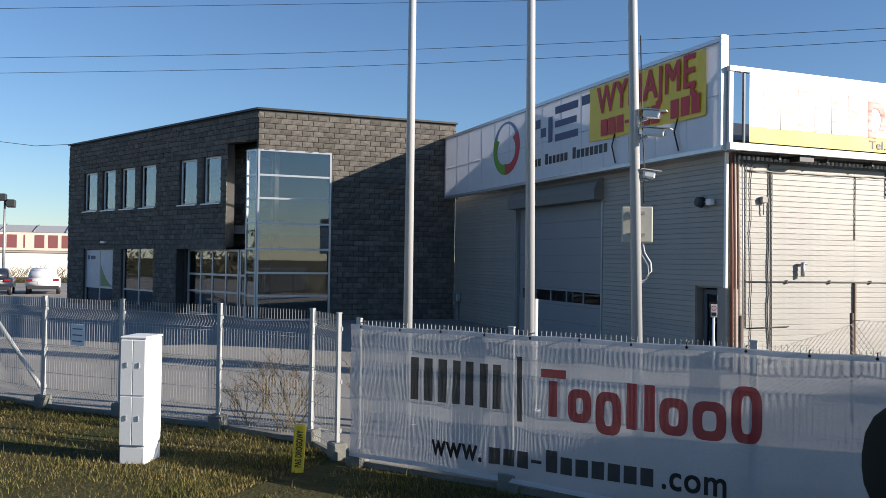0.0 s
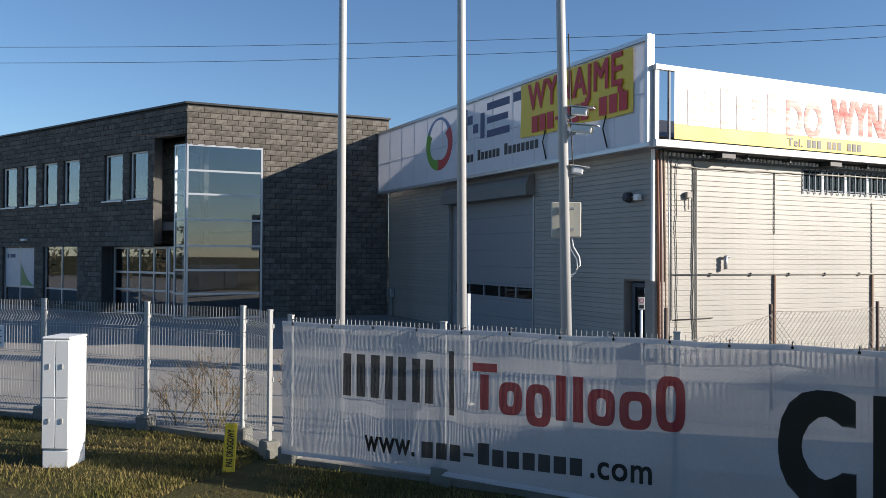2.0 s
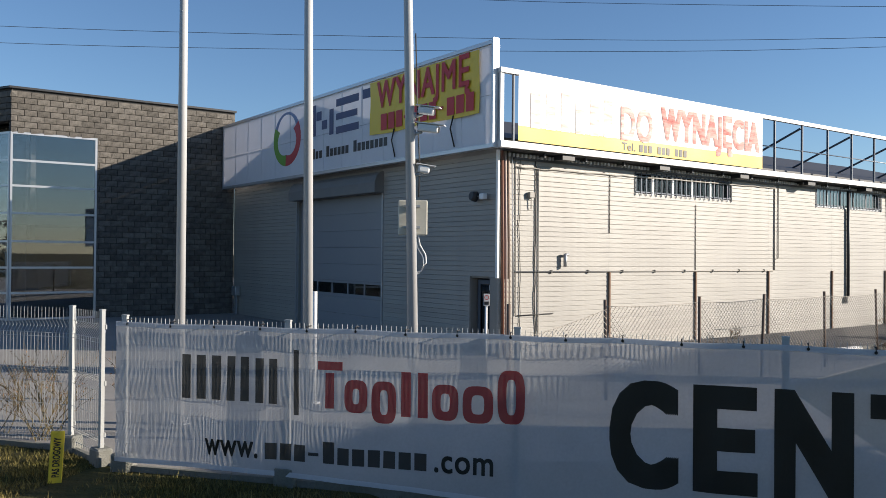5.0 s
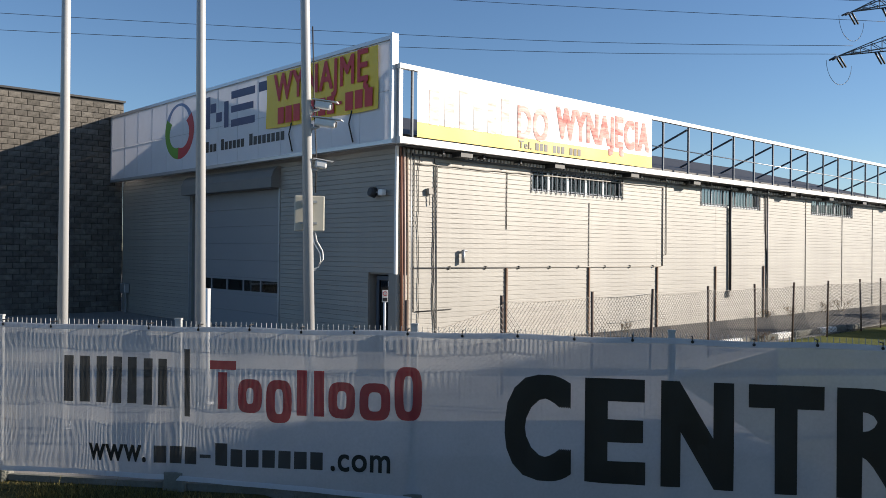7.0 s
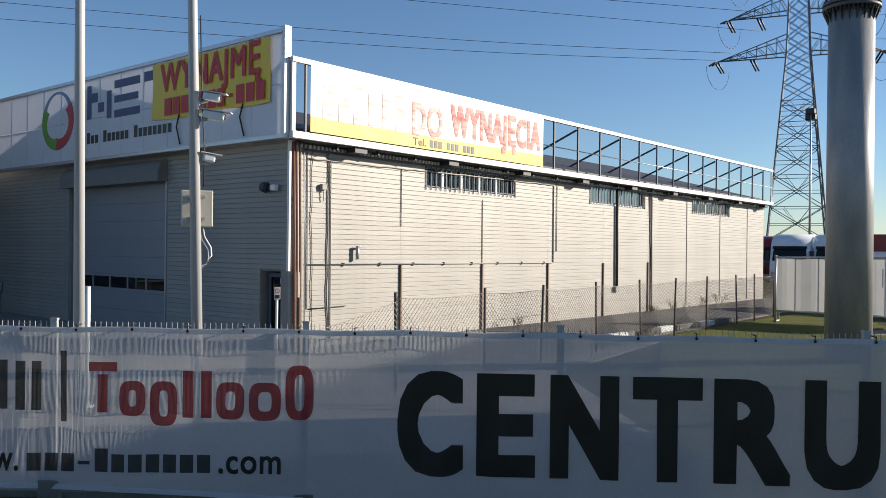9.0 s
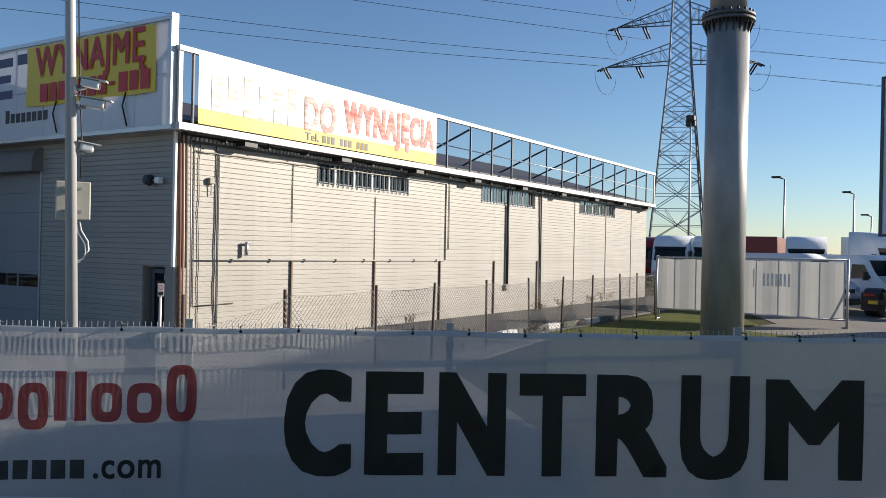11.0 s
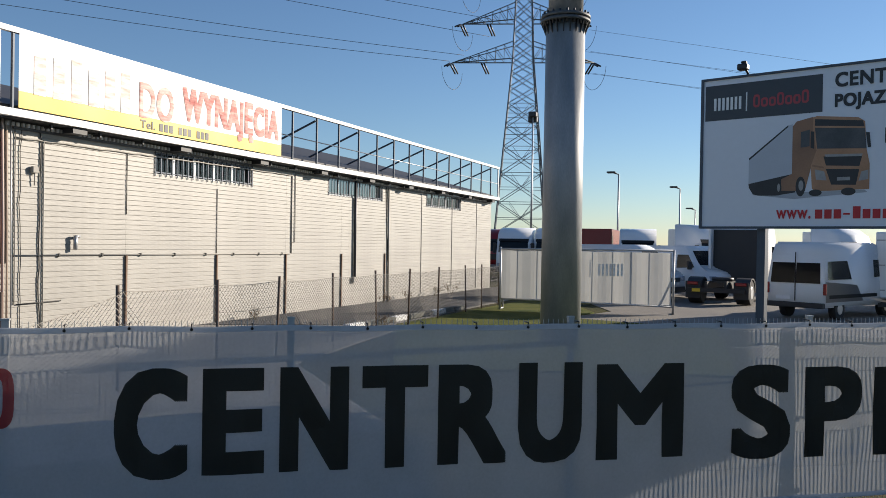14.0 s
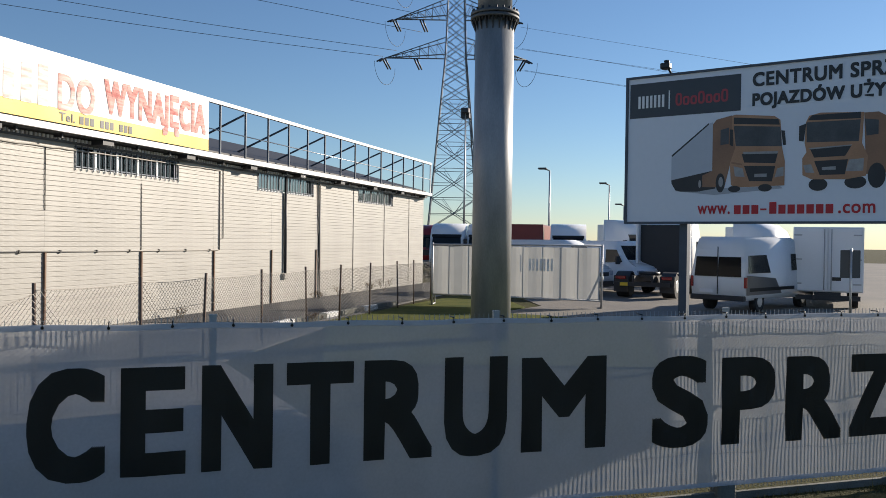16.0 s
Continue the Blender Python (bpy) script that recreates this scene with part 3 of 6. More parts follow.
def glazed(parent, m, x0, x1, z0, z1, cols, rows_, depth=0.1, bar=0.06, frame_mat=ALU):
    """A framed glazed opening: frame with mullions, and each pane."""
    w = new("window")
    w.parent = parent
    w.matrix_basis = m
    bm = bmesh.new()
    for a, b, c, d in ((x0, x1, z0, z0 + bar), (x0, x1, z1 - bar, z1), (x0, x0 + bar, z0 + bar, z1 - bar), (x1 - bar, x1, z0 + bar, z1 - bar)):
        box(bm, a, b, depth - 0.03, depth + 0.05, c, d)
    xs = [x0 + (x1 - x0) * c for c in cols]
    zs = [z0 + (z1 - z0) * r for r in rows_]
    for x in xs:
        box(bm, x - bar / 2, x + bar / 2, depth - 0.028, depth + 0.048, z0 + bar, z1 - bar)
    for z in zs:
        box(bm, x0 + bar, x1 - bar, depth - 0.025, depth + 0.045, z - bar / 2, z + bar / 2)
    part("window_frame", bm, frame_mat, w)
    xs, zs = [x0, *xs, x1], [z0, *zs, z1]
    for a, b in zip(xs, xs[1:]):
        for c, d in zip(zs, zs[1:]):
            bm = bmesh.new()
            box(bm, a + bar / 2, b - bar / 2, depth, depth + 0.008, c + bar / 2, d - bar / 2)
            part("pane", bm, GLASS, w).visible_shadow = False
    return w


for h in HL[:6]:
    w = glazed(office, ML, h[0], h[1], h[2], h[3], [], [], 0.14, 0.07, WHITE)
    bm = bmesh.new()
    box(bm, h[0] - 0.05, h[1] + 0.05, -0.08, 0.12, h[2] - 0.05, h[2] - 0.005)
    part("window_sill", bm, ALU, w)
for h in HL[6:8]:
    glazed(office, ML, h[0], h[1], h[2], h[3], [0.5], [0.28], 0.14, 0.07)
# tall corner glazing
glazed(office, MB, 0.0, 2.72, 0.0, 6.25, [], [0.145, 0.28, 0.42, 0.57, 0.715, 0.85], 0.02, 0.07)
glazed(office, ML, lx(0.72), lx(0.03), 0.0, 6.25, [], [0.145, 0.28, 0.42, 0.57, 0.715, 0.85], 0.02, 0.07)
bm = bmesh.new()
box(bm, lx(0.72), lx(0.69), 0.1, 1.1, 0, 6.25, ML)
part("return_pane", bm, GLASS, office).visible_shadow = False
# entrance
glazed(office, ML, lx(5.45), lx(1.76), 0.0, 2.6, [0.27, 0.5, 0.76], [0.36, 0.62], 0.45, 0.08)
glazed(office, ML, lx(1.70), lx(0.75), 0.0, 2.6, [], [0.36, 0.62], 0.45, 0.08)


def block_wall(m, length, height, holes, take):
    """Courses of blocks in running bond; those for which take(x, z) holds are pieces, the rest is one mesh."""
    blocks = []
    course, size = 0.2, 0.4
    row = 0
    while (row + 1) * course <= height + 0.01:
        z0, z1 = row * course, (row + 1) * course
        x = -size / 2 if row % 2 else 0.0
        while x < length:
            cuts = [(max(0, x), min(length, x + size))]
            for h in holes:
                if h[2] < (z0 + z1) / 2 < h[3]:
                    cuts = [c for a, b in cuts for c in ((a, min(b, h[0])), (max(a, h[1]), b)) if c[1] - c[0] > 0.03]
            blocks += [(a, b, z0, z1) for a, b in cuts]
            x += size
        row += 1
    whole = {}
    rest = bmesh.new()
    count = 0
    for a, b, z0, z1 in blocks:
        full = abs(b - a - size) < 1e-6
        if full and count < 300 and take(a, z0):
            v = random.randrange(4)
            if v not in whole:
                t = bmesh.new()
                rough_block(t, 0, size, 0, course)
                whole[v] = mesh_of("block", t, BLOCK)
            ob = new("block", whole[v])
            ob.parent = office
            ob.matrix_basis = m @ pose(a, 0, z0)
            count += 1
        else:
            rough_block(rest, a, b, z0, z1, m)
    part("blockwork", rest, BLOCK, office, kind="stuff")


def rough_block(bm, a, b, z0, z1, m=None):
    """A block with a split, slightly bulging face."""
    g = 0.006
    a, b, z0, z1 = a + g, b - g, z0 + g, z1 - g
    r = lambda: random.uniform(-0.012, 0.010)
    back = [(a, 0.03, z0), (b, 0.03, z0), (b, 0.03, z1), (a, 0.03, z1)]
    front = [(a + 0.004, r() - 0.004, z0 + 0.004), (b - 0.004, r() - 0.004, z0 + 0.004), (b - 0.004, r() - 0.004, z1 - 0.004), (a + 0.004, r() - 0.004, z1 - 0.004)]
    mid = ((a + b) / 2 + random.uniform(-0.06, 0.06) * (b - a) / 0.4, r() - 0.016, (z0 + z1) / 2)
    M = m or Matrix()
    vb, vf = [bm.verts.new(M @ Vector(p)) for p in back], [bm.verts.new(M @ Vector(p)) for p in front]
    vm = bm.verts.new(M @ Vector(mid))
    for i in range(4):
        j = (i + 1) % 4
        bm.faces.new((vb[i], vb[j], vf[j], vf[i]))
        bm.faces.new((vf[i], vf[j], vm))

# ---- street fence with its banner ----
def mesh_panel(length, height, step=0.05):
    """Welded wire panel with three V folds; x along, folds towards -y, from z = 0."""
    bm = bmesh.new()
    folds = [0.12, height / 2, height - 0.22]

    def off(z):
        return sum(-0.05 * max(0, 1 - abs(z - f) / 0.075) for f in folds)
    zs = sorted({0.0, height, *[f + d for f in folds for d in (-0.075, 0, 0.075)]})
    n = int(length / step)
    r = 0.0031
    for i in range(n + 1):
        x = i * length / n
        rings = [[bm.verts.new((x + a, off(z) + b, z)) for a, b in ((-r, 0), (r * 0.5, r), (r * 0.5, -r))] for z in zs]
        for p, q in zip(rings, rings[1:]):
            for k in range(3):
                bm.faces.new((p[k], p[(k + 1) % 3], q[(k + 1) % 3], q[k]))
    for f in folds:
        for z in (f - 0.08, f + 0.08):
            tube(bm, (0, off(z), z), (length, off(z), z), 0.0032, seg=4)
    for k in range(1, 4):
        z = height * k / 4 + 0.05
        tube(bm, (0, off(z), z), (length, off(z), z), 0.0032, seg=4)
    return mesh_of("mesh_panel", bm, WIRE)


def post_mesh(height, w=0.06):
    bm = bmesh.new()
    box(bm, -w / 2, w / 2, -w / 3, w / 3, 0, height)
    box(bm, -w / 2 - 0.004, w / 2 + 0.004, -w / 3 - 0.004, w / 3 + 0.004, height + 0.001, height + 0.018)
    for z in (0.25, height / 2, height - 0.2):
        box(bm, -w / 2 - 0.006, w / 2 + 0.006, -w / 3 - 0.016, -w / 3 - 0.001, z, z + 0.05)
    return mesh_of("post", bm, WIRE)


def fence_run(name, label, pts, top, low):
    f = thing(name, label, "fence")
    cache = {}
    for i, p in enumerate(pts):
        z = low(i)
        ob = new("post", post_mesh(top - z + 0.01))
        ob.parent = f
        d = (pts[min(i + 1, len(pts) - 1)] - pts[max(i - 1, 0)])
        ob.matrix_basis = pose(p.x, p.y, z, 0, 0, math.degrees(math.atan2(d.y, d.x)))
        if i + 1 < len(pts):
            d = pts[i + 1] - p
            zz = max(low(i), low(i + 1)) + 0.04
            key = (round(d.length, 2), round(top - zz, 2))
            cache[key] = cache.get(key) or mesh_panel(d.length - 0.05, top - zz)
            ob = new("mesh_panel", cache[key])
            ob.parent = f
            ob.matrix_basis = pose(p.x + d.x / d.length * 0.025, p.y + d.y / d.length * 0.025, zz, 0, 0, math.degrees(math.atan2(d.y, d.x)))
            bm = bmesh.new()
            box(bm, 0.035, d.length - 0.035, -0.025, 0.025, min(low(i), low(i + 1)) - 0.25, zz - 0.03)
            part("plinth_board", bm, CONC, f, "grey precast concrete plinth board", pose(p.x, p.y, 0, 0, 0, math.degrees(math.atan2(d.y, d.x))))
            bm = bmesh.new()
            bevel_box(bm, -0.11, 0.11, -0.09, 0.09, low(i) - 0.4, low(i) + 0.14, 0.02, 1)
            part("post_footing", bm, CONC, f, m=pose(p.x, p.y, 0, 0, 0, math.degrees(math.atan2(d.y, d.x))))
    return f


LOW = lambda u: 0.10 - 0.40 * ease(1.5, 10, u)
US = [0.02, 1.91, 4.25, 6.58, 9.26, 11.92, 14.5, 17.1, 19.6]
fence_run("wire_fence", "white welded wire mesh street fence on concrete plinth boards", [along(u, -0.06) for u in US], 1.60, lambda i: LOW(US[i]) - 0.08)
fence_run("wire_fence", "white welded wire mesh fence round the paved yard", LEFTF[:6], 1.64, lambda i: 0.02)
a_, b_ = LEFTF[3], LEFTF[4]
pl_ = thing("fence_sign", "small grey notice plate on the yard fence", "sign", pose(*(a_ + (b_ - a_) * 0.52), 0.95, 0, 0, math.degrees(math.atan2((b_ - a_).y, (b_ - a_).x))))
bm = bmesh.new()
bevel_box(bm, -0.14, 0.14, 0.045, 0.055, 0, 0.32, 0.004, 1)
part("plate", bm, SIGNW, pl_)
bars([(-0.10, 0.10, 0.06 + 0.09 * k, 0.075 + 0.09 * k) for k in range(3)], STEEL, pl_, lambda u, v: Vector((u, 0.059, v)))
# sliding gate further left
gt = thing("sliding_gate", "white steel mesh yard gate with a diagonal brace", "gate")
bm = bmesh.new()
tube(bm, (-13.35, -0.45, 0.2), (-14.4, 1.0, 1.55), 0.035, seg=8)
part("brace", bm, WIRE, gt)
bm = bmesh.new()
for a, b in (((-14.45, 0.95, 0.1), (-14.45, 0.95, 1.75)), ((-14.5, 1.05, 1.62), (-19.5, 6.5, 1.62)), ((-14.5, 1.05, 0.2), (-19.5, 6.5, 0.2)), ((-14.5, 1.05, 1.75), (-19.5, 6.5, 1.75))):
    tube(bm, a, b, 0.03, seg=8)
part("gate_frame", bm, WIRE, gt)
ob = new("mesh_panel", mesh_panel(7.0, 1.4))
ob.parent = gt
ob.matrix_basis = pose(-14.5, 1.05, 0.22, 0, 0, 132.5)

BT = lambda u: 1.565 - 0.012 * math.sin(u * 2.4) ** 2
BB = lambda u: 0.09 - 0.36 * ease(0.5, 10.5, u)
banner = thing("banner", "long white mesh advertising banner laced to the wire fence", "banner")


def on_fence(off):
    def place(u, v):
        w = 0.012 * math.sin(u * 5.3 + v * 1.7) + 0.008 * math.sin(u * 13 - v * 4)
        w += 0.03 * max(0, 0.5 - u) * math.sin(v * 9)
        p = along(u, 0.03 + off + w * (0.4 + 0.6 * math.sin(min(1, max(0, v)) * 3.1)))
        return Vector((p.x, p.y, v))
    return place


bm = bmesh.new()
P0 = on_fence(0)
NU, NV = 190, 14
grid = [[bm.verts.new(P0(-0.02 + 19.4 * i / NU, BB(19.4 * i / NU) + (BT(19.4 * i / NU) - BB(19.4 * i / NU)) * j / NV)) for j in range(NV + 1)] for i in range(NU + 1)]
for i in range(NU):
    for j in range(NV):
        bm.faces.new((grid[i][j], grid[i + 1][j], grid[i + 1][j + 1], grid[i][j + 1])).smooth = True
part("fabric", bm, NET, banner)
HEM = cloth_mat("hem_fabric", (0.62, 0.64, 0.68), 0.0, 0.3)
for z0, z1 in ((lambda u: BT(u) - 0.05, BT), (BB, lambda u: BB(u) + 0.05)):
    bm = bmesh.new()
    for i in range(NU):
        a, b = -0.02 + 19.4 * i / NU, -0.02 + 19.4 * (i + 1) / NU
        P = on_fence(0.006)
        quad(bm, [P(a, z0(a)), P(b, z0(b)), P(b, z1(b)), P(a, z1(a))])
    bmesh.ops.remove_doubles(bm, verts=bm.verts[:], dist=0.0005)
    part("hem", bm, HEM, banner, "doubled white hem")
for i in range(38):
    u = 0.12 + i * 0.51
    bm = bmesh.new()
    p = on_fence(0.012)(u, BT(u) - 0.025)
    tube(bm, p, p + Vector((0.004, 0.004, 0.0)) + Vector((-0.006, -0.005, 0)), 0.014, seg=8)
    q = along(u, -0.06)
    path_tube(bm, [p, p + Vector((0, 0, 0.045)), Vector((q.x, q.y, BT(u) + 0.02))], 0.007, 5)
    part("cable_tie", bm, BLACK, banner, "black cable tie through an eyelet")
P4 = on_fence(0.008)
stripes = lambda u0, u1, v0, v1, n: [(u0 + (u1 - u0) * k / (n - 0.4), u0 + (u1 - u0) * (k + 0.6) / (n - 0.4), v0, v1) for k in range(n)]
bars(stripes(0.77, 1.22, 0.80, 1.25, 3) + stripes(1.29, 1.53, 0.80, 1.25, 2) + stripes(1.60, 1.84, 0.79, 1.24, 2) + [(2.02, 2.075, 0.69, 1.34)], INK, banner, P4, "logo_bar")
bars([(2.28, 2.54, 1.155, 1.24), (2.365, 2.455, 0.78, 1.13), (3.14, 3.24, 0.74, 1.17), (3.31, 3.41, 0.74, 1.17)], INKRED, banner, P4, "logo_bar")
for u0, u1, v0, v1 in ((2.56, 2.80, 0.75, 1.07), (2.84, 3.09, 0.66, 1.07), (3.45, 3.71, 0.73, 1.07), (3.75, 4.04, 0.72, 1.07), (4.08, 4.34, 0.73, 1.23)):
    ring(u0, u1, v0, v1, 0.085, INKRED, banner, P4)


def address(u0, u1, v0, v1, material, parent, place):
    """A web address: its ends in letters, the name between them as plain bars."""
    w, h = u1 - u0, v1 - v0
    lettering("www.", w * 0.20, h, material, parent, lambda u, v: place(u0 + u, v0 + v), bold=0.03)
    lettering(".com", w * 0.19, h, material, parent, lambda u, v: place(u1 - w * 0.19 + u, v0 + v), bold=0.03)
    a, n = u0 + w * 0.225, 11
    step = w * 0.57 / n
    bars([(a + step * k, a + step * (k + 0.78), v0, v1 + (0.3 * h if k == 4 else 0)) if k != 3 else (a + step * k, a + step * (k + 0.7), v0 + 0.4 * h, v0 + 0.6 * h) for k in range(n)], material, parent, place)


address(1.04, 4.05, 0.235, 0.40, INK, banner, P4)
LET = [("C", 5.11, 5.71), ("E", 5.83, 6.36), ("N", 6.49, 7.10), ("T", 7.22, 7.83), ("R", 7.93, 8.59), ("U", 8.71, 9.35), ("M", 9.50, 10.43), ("S", 10.96, 11.65), ("P", 11.81, 12.50), ("R", 12.65, 13.39), ("Z", 13.51, 14.15), ("E", 14.30, 14.9), ("D", 15.05, 15.8), ("A", 15.85, 16.6), ("Z", 16.7, 17.3), ("Y", 17.35, 18.05)]
for ch, u0, u1 in LET:
    bmx = heavy_text(ch, u1 - u0, 0.93 if ch not in "CSU" else 0.96, 0.05)
    for k in range(1, 6):
        c = (u1 - u0) * k / 6
        bmesh.ops.bisect_plane(bmx, geom=bmx.verts[:] + bmx.edges[:] + bmx.faces[:], plane_co=(c, 0, 0), plane_no=(1, 0, 0))
    for k in range(1, 5):
        bmesh.ops.bisect_plane(bmx, geom=bmx.verts[:] + bmx.edges[:] + bmx.faces[:], plane_co=(0, k * 0.19, 0), plane_no=(0, 1, 0))
    bmesh.ops.triangulate(bmx, faces=bmx.faces[:])
    base = (0.24 if ch in "CSU" else 0.26) - 0.10 * ease(8, 13, u0)
    for v in bmx.verts:
        v.co = on_fence(0.008 + v.co.z * 1.5)(u0 + v.co.x, base + v.co.y)
    part("letter", bmx, INK, banner)

# ---- things along the street ----
cab = thing("cable_cabinet", "white plastic street cable cabinet standing in the grass", "cable cabinet", pose(-11.98, -4.79, 0, 0, 0, 61.6))
bm = bmesh.new()
bevel_box(bm, 0.004, 0.384, 0.006, 0.306, -0.2, 0.16, 0.012, 1)
part("plinth", bm, WHITE, cab)
bm = bmesh.new()
bevel_box(bm, 0.0, 0.388, 0.004, 0.31, 0.165, 1.36, 0.012, 2)
part("body", bm, WHITE, cab)
bm = bmesh.new()
bevel_box(bm, -0.006, 0.394, -0.002, 0.316, 1.362, 1.392, 0.012, 2)
part("lid", bm, WHITE, cab)
for z0, z1 in ((0.18, 0.72), (0.735, 1.35)):
    for y0, y1 in ((0.012, 0.154), (0.160, 0.302)):
        bm = bmesh.new()
        bevel_box(bm, -0.012, -0.001, y0, y1, z0, z1, 0.004, 1)
        d = part("door", bm, WHITE, cab)
        bm = bmesh.new()
        bevel_box(bm, -0.02, -0.013, (y0 + y1) / 2 - 0.012, (y0 + y1) / 2 + 0.012, (z0 + z1) / 2, (z0 + z1) / 2 + 0.06, 0.003, 1)
        part("lock", bm, GALV, d)

mk = thing("marker_post", "yellow plastic road verge marker post with black lettering", "marker post", pose(-10.44, -5.64, -0.03, 1, 3, -12))
bm = bmesh.new()
bevel_box(bm, -0.065, 0.065, -0.02, 0.02, -0.2, 0.52, 0.01, 2)
part("body", bm, mat("marker_yellow", (0.62, 0.48, 0.03), 0.55, spread=0.15, scale=8), mk)
lettering("PAS DROGOWY", 0.40, 0.07, BLACK, mk, lambda u, v: Vector((0.035 - v, -0.0225, 0.06 + u)), bold=0.03)


def flagpole(x, y, lean=0.0):
    f = thing("flagpole", "tall white tapered flagpole behind the fence", "flagpole", pose(x, y, 0, 0, lean, 0), "flagpoles")
    bm = bmesh.new()
    tube(bm, (0, 0, 0.02), (0, 0, 9.6), 0.068, 0.045, 20)
    part("pole", bm, mat("pole_paint", (0.47, 0.47, 0.465), 0.35, spread=0.05, scale=2), f)
    bm = bmesh.new()
    tube(bm, (0, 0, 0), (0, 0, 0.03), 0.17, seg=16)
    for k in range(4):
        a = math.tau * k / 4 + 0.4
        tube(bm, (0.13 * math.cos(a), 0.13 * math.sin(a), 0.031), (0.13 * math.cos(a), 0.13 * math.sin(a), 0.07), 0.018, seg=6)
    part("base_plate", bm, GALV, f)
    return f


flagpole(-8.51, -3.60), flagpole(-7.33, -5.04, -0.5), flagpole(-6.49, -6.24, -1.6)
cv = thing("camera_pole_box", "cream metal control box strapped to a flagpole", "control box", pose(-6.55, -6.24, 0, 0, 0, -32))
bm = bmesh.new()
bevel_box(bm, -0.17, 0.19, 0.09, 0.24, 2.54, 2.97, 0.012, 2)
part("body", bm, mat("cream_box", (0.60, 0.57, 0.47), 0.5, spread=0.06), cv)
bm = bmesh.new()
for z in (2.62, 2.88):
    box(bm, -0.1, 0.1, 0.06, 0.09, z, z + 0.03)
part("strap", bm, GALV, cv)
bm = bmesh.new()
pts = [(0.08, 0.12, 2.53), (0.10, 0.1, 2.42), (0.17, 0.08, 2.3), (0.18, 0.06, 2.2), (0.12, 0.05, 2.1), (0.07, 0.03, 2.08)]
path_tube(bm, pts, 0.009), path_tube(bm, [(x_ - 0.03, y_, z_ - 0.03) for x_, y_, z_ in pts], 0.008)
part("cable", bm, WHITE, cv)
bm = bmesh.new()
path_tube(bm, [(0.02, -0.03, 5.0), (0.055, -0.015, 3.9), (0.085, 0.01, 3.4), (0.075, 0.0, 3.0)], 0.008)
part("cable", bm, CABLE, cv)


def cctv(z, turn, length, group="cameras on the pole"):
    c = thing("surveillance_camera", "white bullet surveillance camera fixed to a flagpole", "surveillance camera", pose(-6.59, -6.24, z, 0, 8, turn), group)
    bm = bmesh.new()
    bevel_box(bm, 0.10, 0.10 + length, -0.05, 0.05, -0.04, 0.05, 0.02, 2)
    part("housing", bm, WHITE, c)
    bm = bmesh.new()
    box(bm, 0.07, 0.17 + length, -0.06, 0.06, 0.056, 0.066)
    part("sun_shield", bm, WHITE, c)
    bm = bmesh.new()
    tube(bm, (0.101 + length, 0, 0), (0.105 + length, 0, 0), 0.035, seg=12)
    part("lens", bm, BLACK, c)
    bm = bmesh.new()
    tube(bm, (0.06, 0, -0.09), (0.16, 0, -0.045), 0.018)
    tube(bm, (0.055, 0, -0.13), (0.055, 0, -0.03), 0.026)
    part("bracket", bm, GALV, c)


cctv(3.86, -50, 0.26), cctv(4.07, -48, 0.20), cctv(3.36, -28, 0.14)

# white posts in the yard
for x, y, h in ((-6.3, -3.2, 1.72),):
    one("bollard_post", "slim white steel post in the yard", "post", lambda bm: (tube(bm, (x, y, 0), (x, y, h), 0.035, seg=10), tube(bm, (x, y, 0), (x, y, 0.03), 0.1, seg=10)), WHITE)
sp = thing("warning_sign", "prohibition sign on a white post by the side door", "sign", pose(-0.62, -0.34, 0, 0, 0, -30))
bm = bmesh.new()
tube(bm, (0, 0, 0), (0, 0, 1.20), 0.03, seg=10)
part("post", bm, WHITE, sp)
bm = bmesh.new()
bevel_box(bm, -0.065, 0.065, -0.045, -0.032, 1.18, 1.45, 0.005, 1)
part("plate", bm, mat("sign_grey", (0.55, 0.55, 0.54), 0.5), sp)
bm = bmesh.new()
for k in range(20):
    a, b = math.tau * k / 20, math.tau * (k + 1) / 20
    quad(bm, [Vector((q * math.cos(c), -0.05, 1.37 + q * math.sin(c))) for q, c in ((0.052, a), (0.052, b), (0.038, b), (0.038, a))])
part("symbol", bm, mat("sign_red", (0.45, 0.03, 0.03), 0.5), sp)
bm = bmesh.new()
box(bm, -0.05, 0.05, -0.051, -0.047, 1.21, 1.28)
part("caption_bar", bm, BLACK, sp)

# mast
mast = thing("mast", "thick weathered grey steel advertising mast with a flanged joint", "mast", pose(7.243, -9.862, 0))
MAST = mat("mast_paint", (0.20, 0.215, 0.225), 0.5, metal=0.2, spread=0.2, scale=2.6, color2=(0.42, 0.42, 0.42), amount=0.34, stretch=(1, 1, 0.3), bump=0.15, bump_scale=12)
bm = bmesh.new()
tube(bm, (0, 0, 0), (0, 0, 7.55), 0.475, 0.46, 40)
part("lower_shaft", bm, MAST, mast)
bm = bmesh.new()
tube(bm, (0, 0, 7.75), (0, 0, 16), 0.41, 0.38, 40)
part("upper_shaft", bm, MAST, mast)
bm = bmesh.new()
tube(bm, (0, 0, 7.56), (0, 0, 7.63), 0.58, seg=40), tube(bm, (0, 0, 7.66), (0, 0, 7.73), 0.58, seg=40)
tube(bm, (0, 0, 7.631), (0, 0, 7.659), 0.54, seg=40)
part("flange", bm, mat("mast_flange", (0.09, 0.095, 0.10), 0.6, spread=0.2), mast)
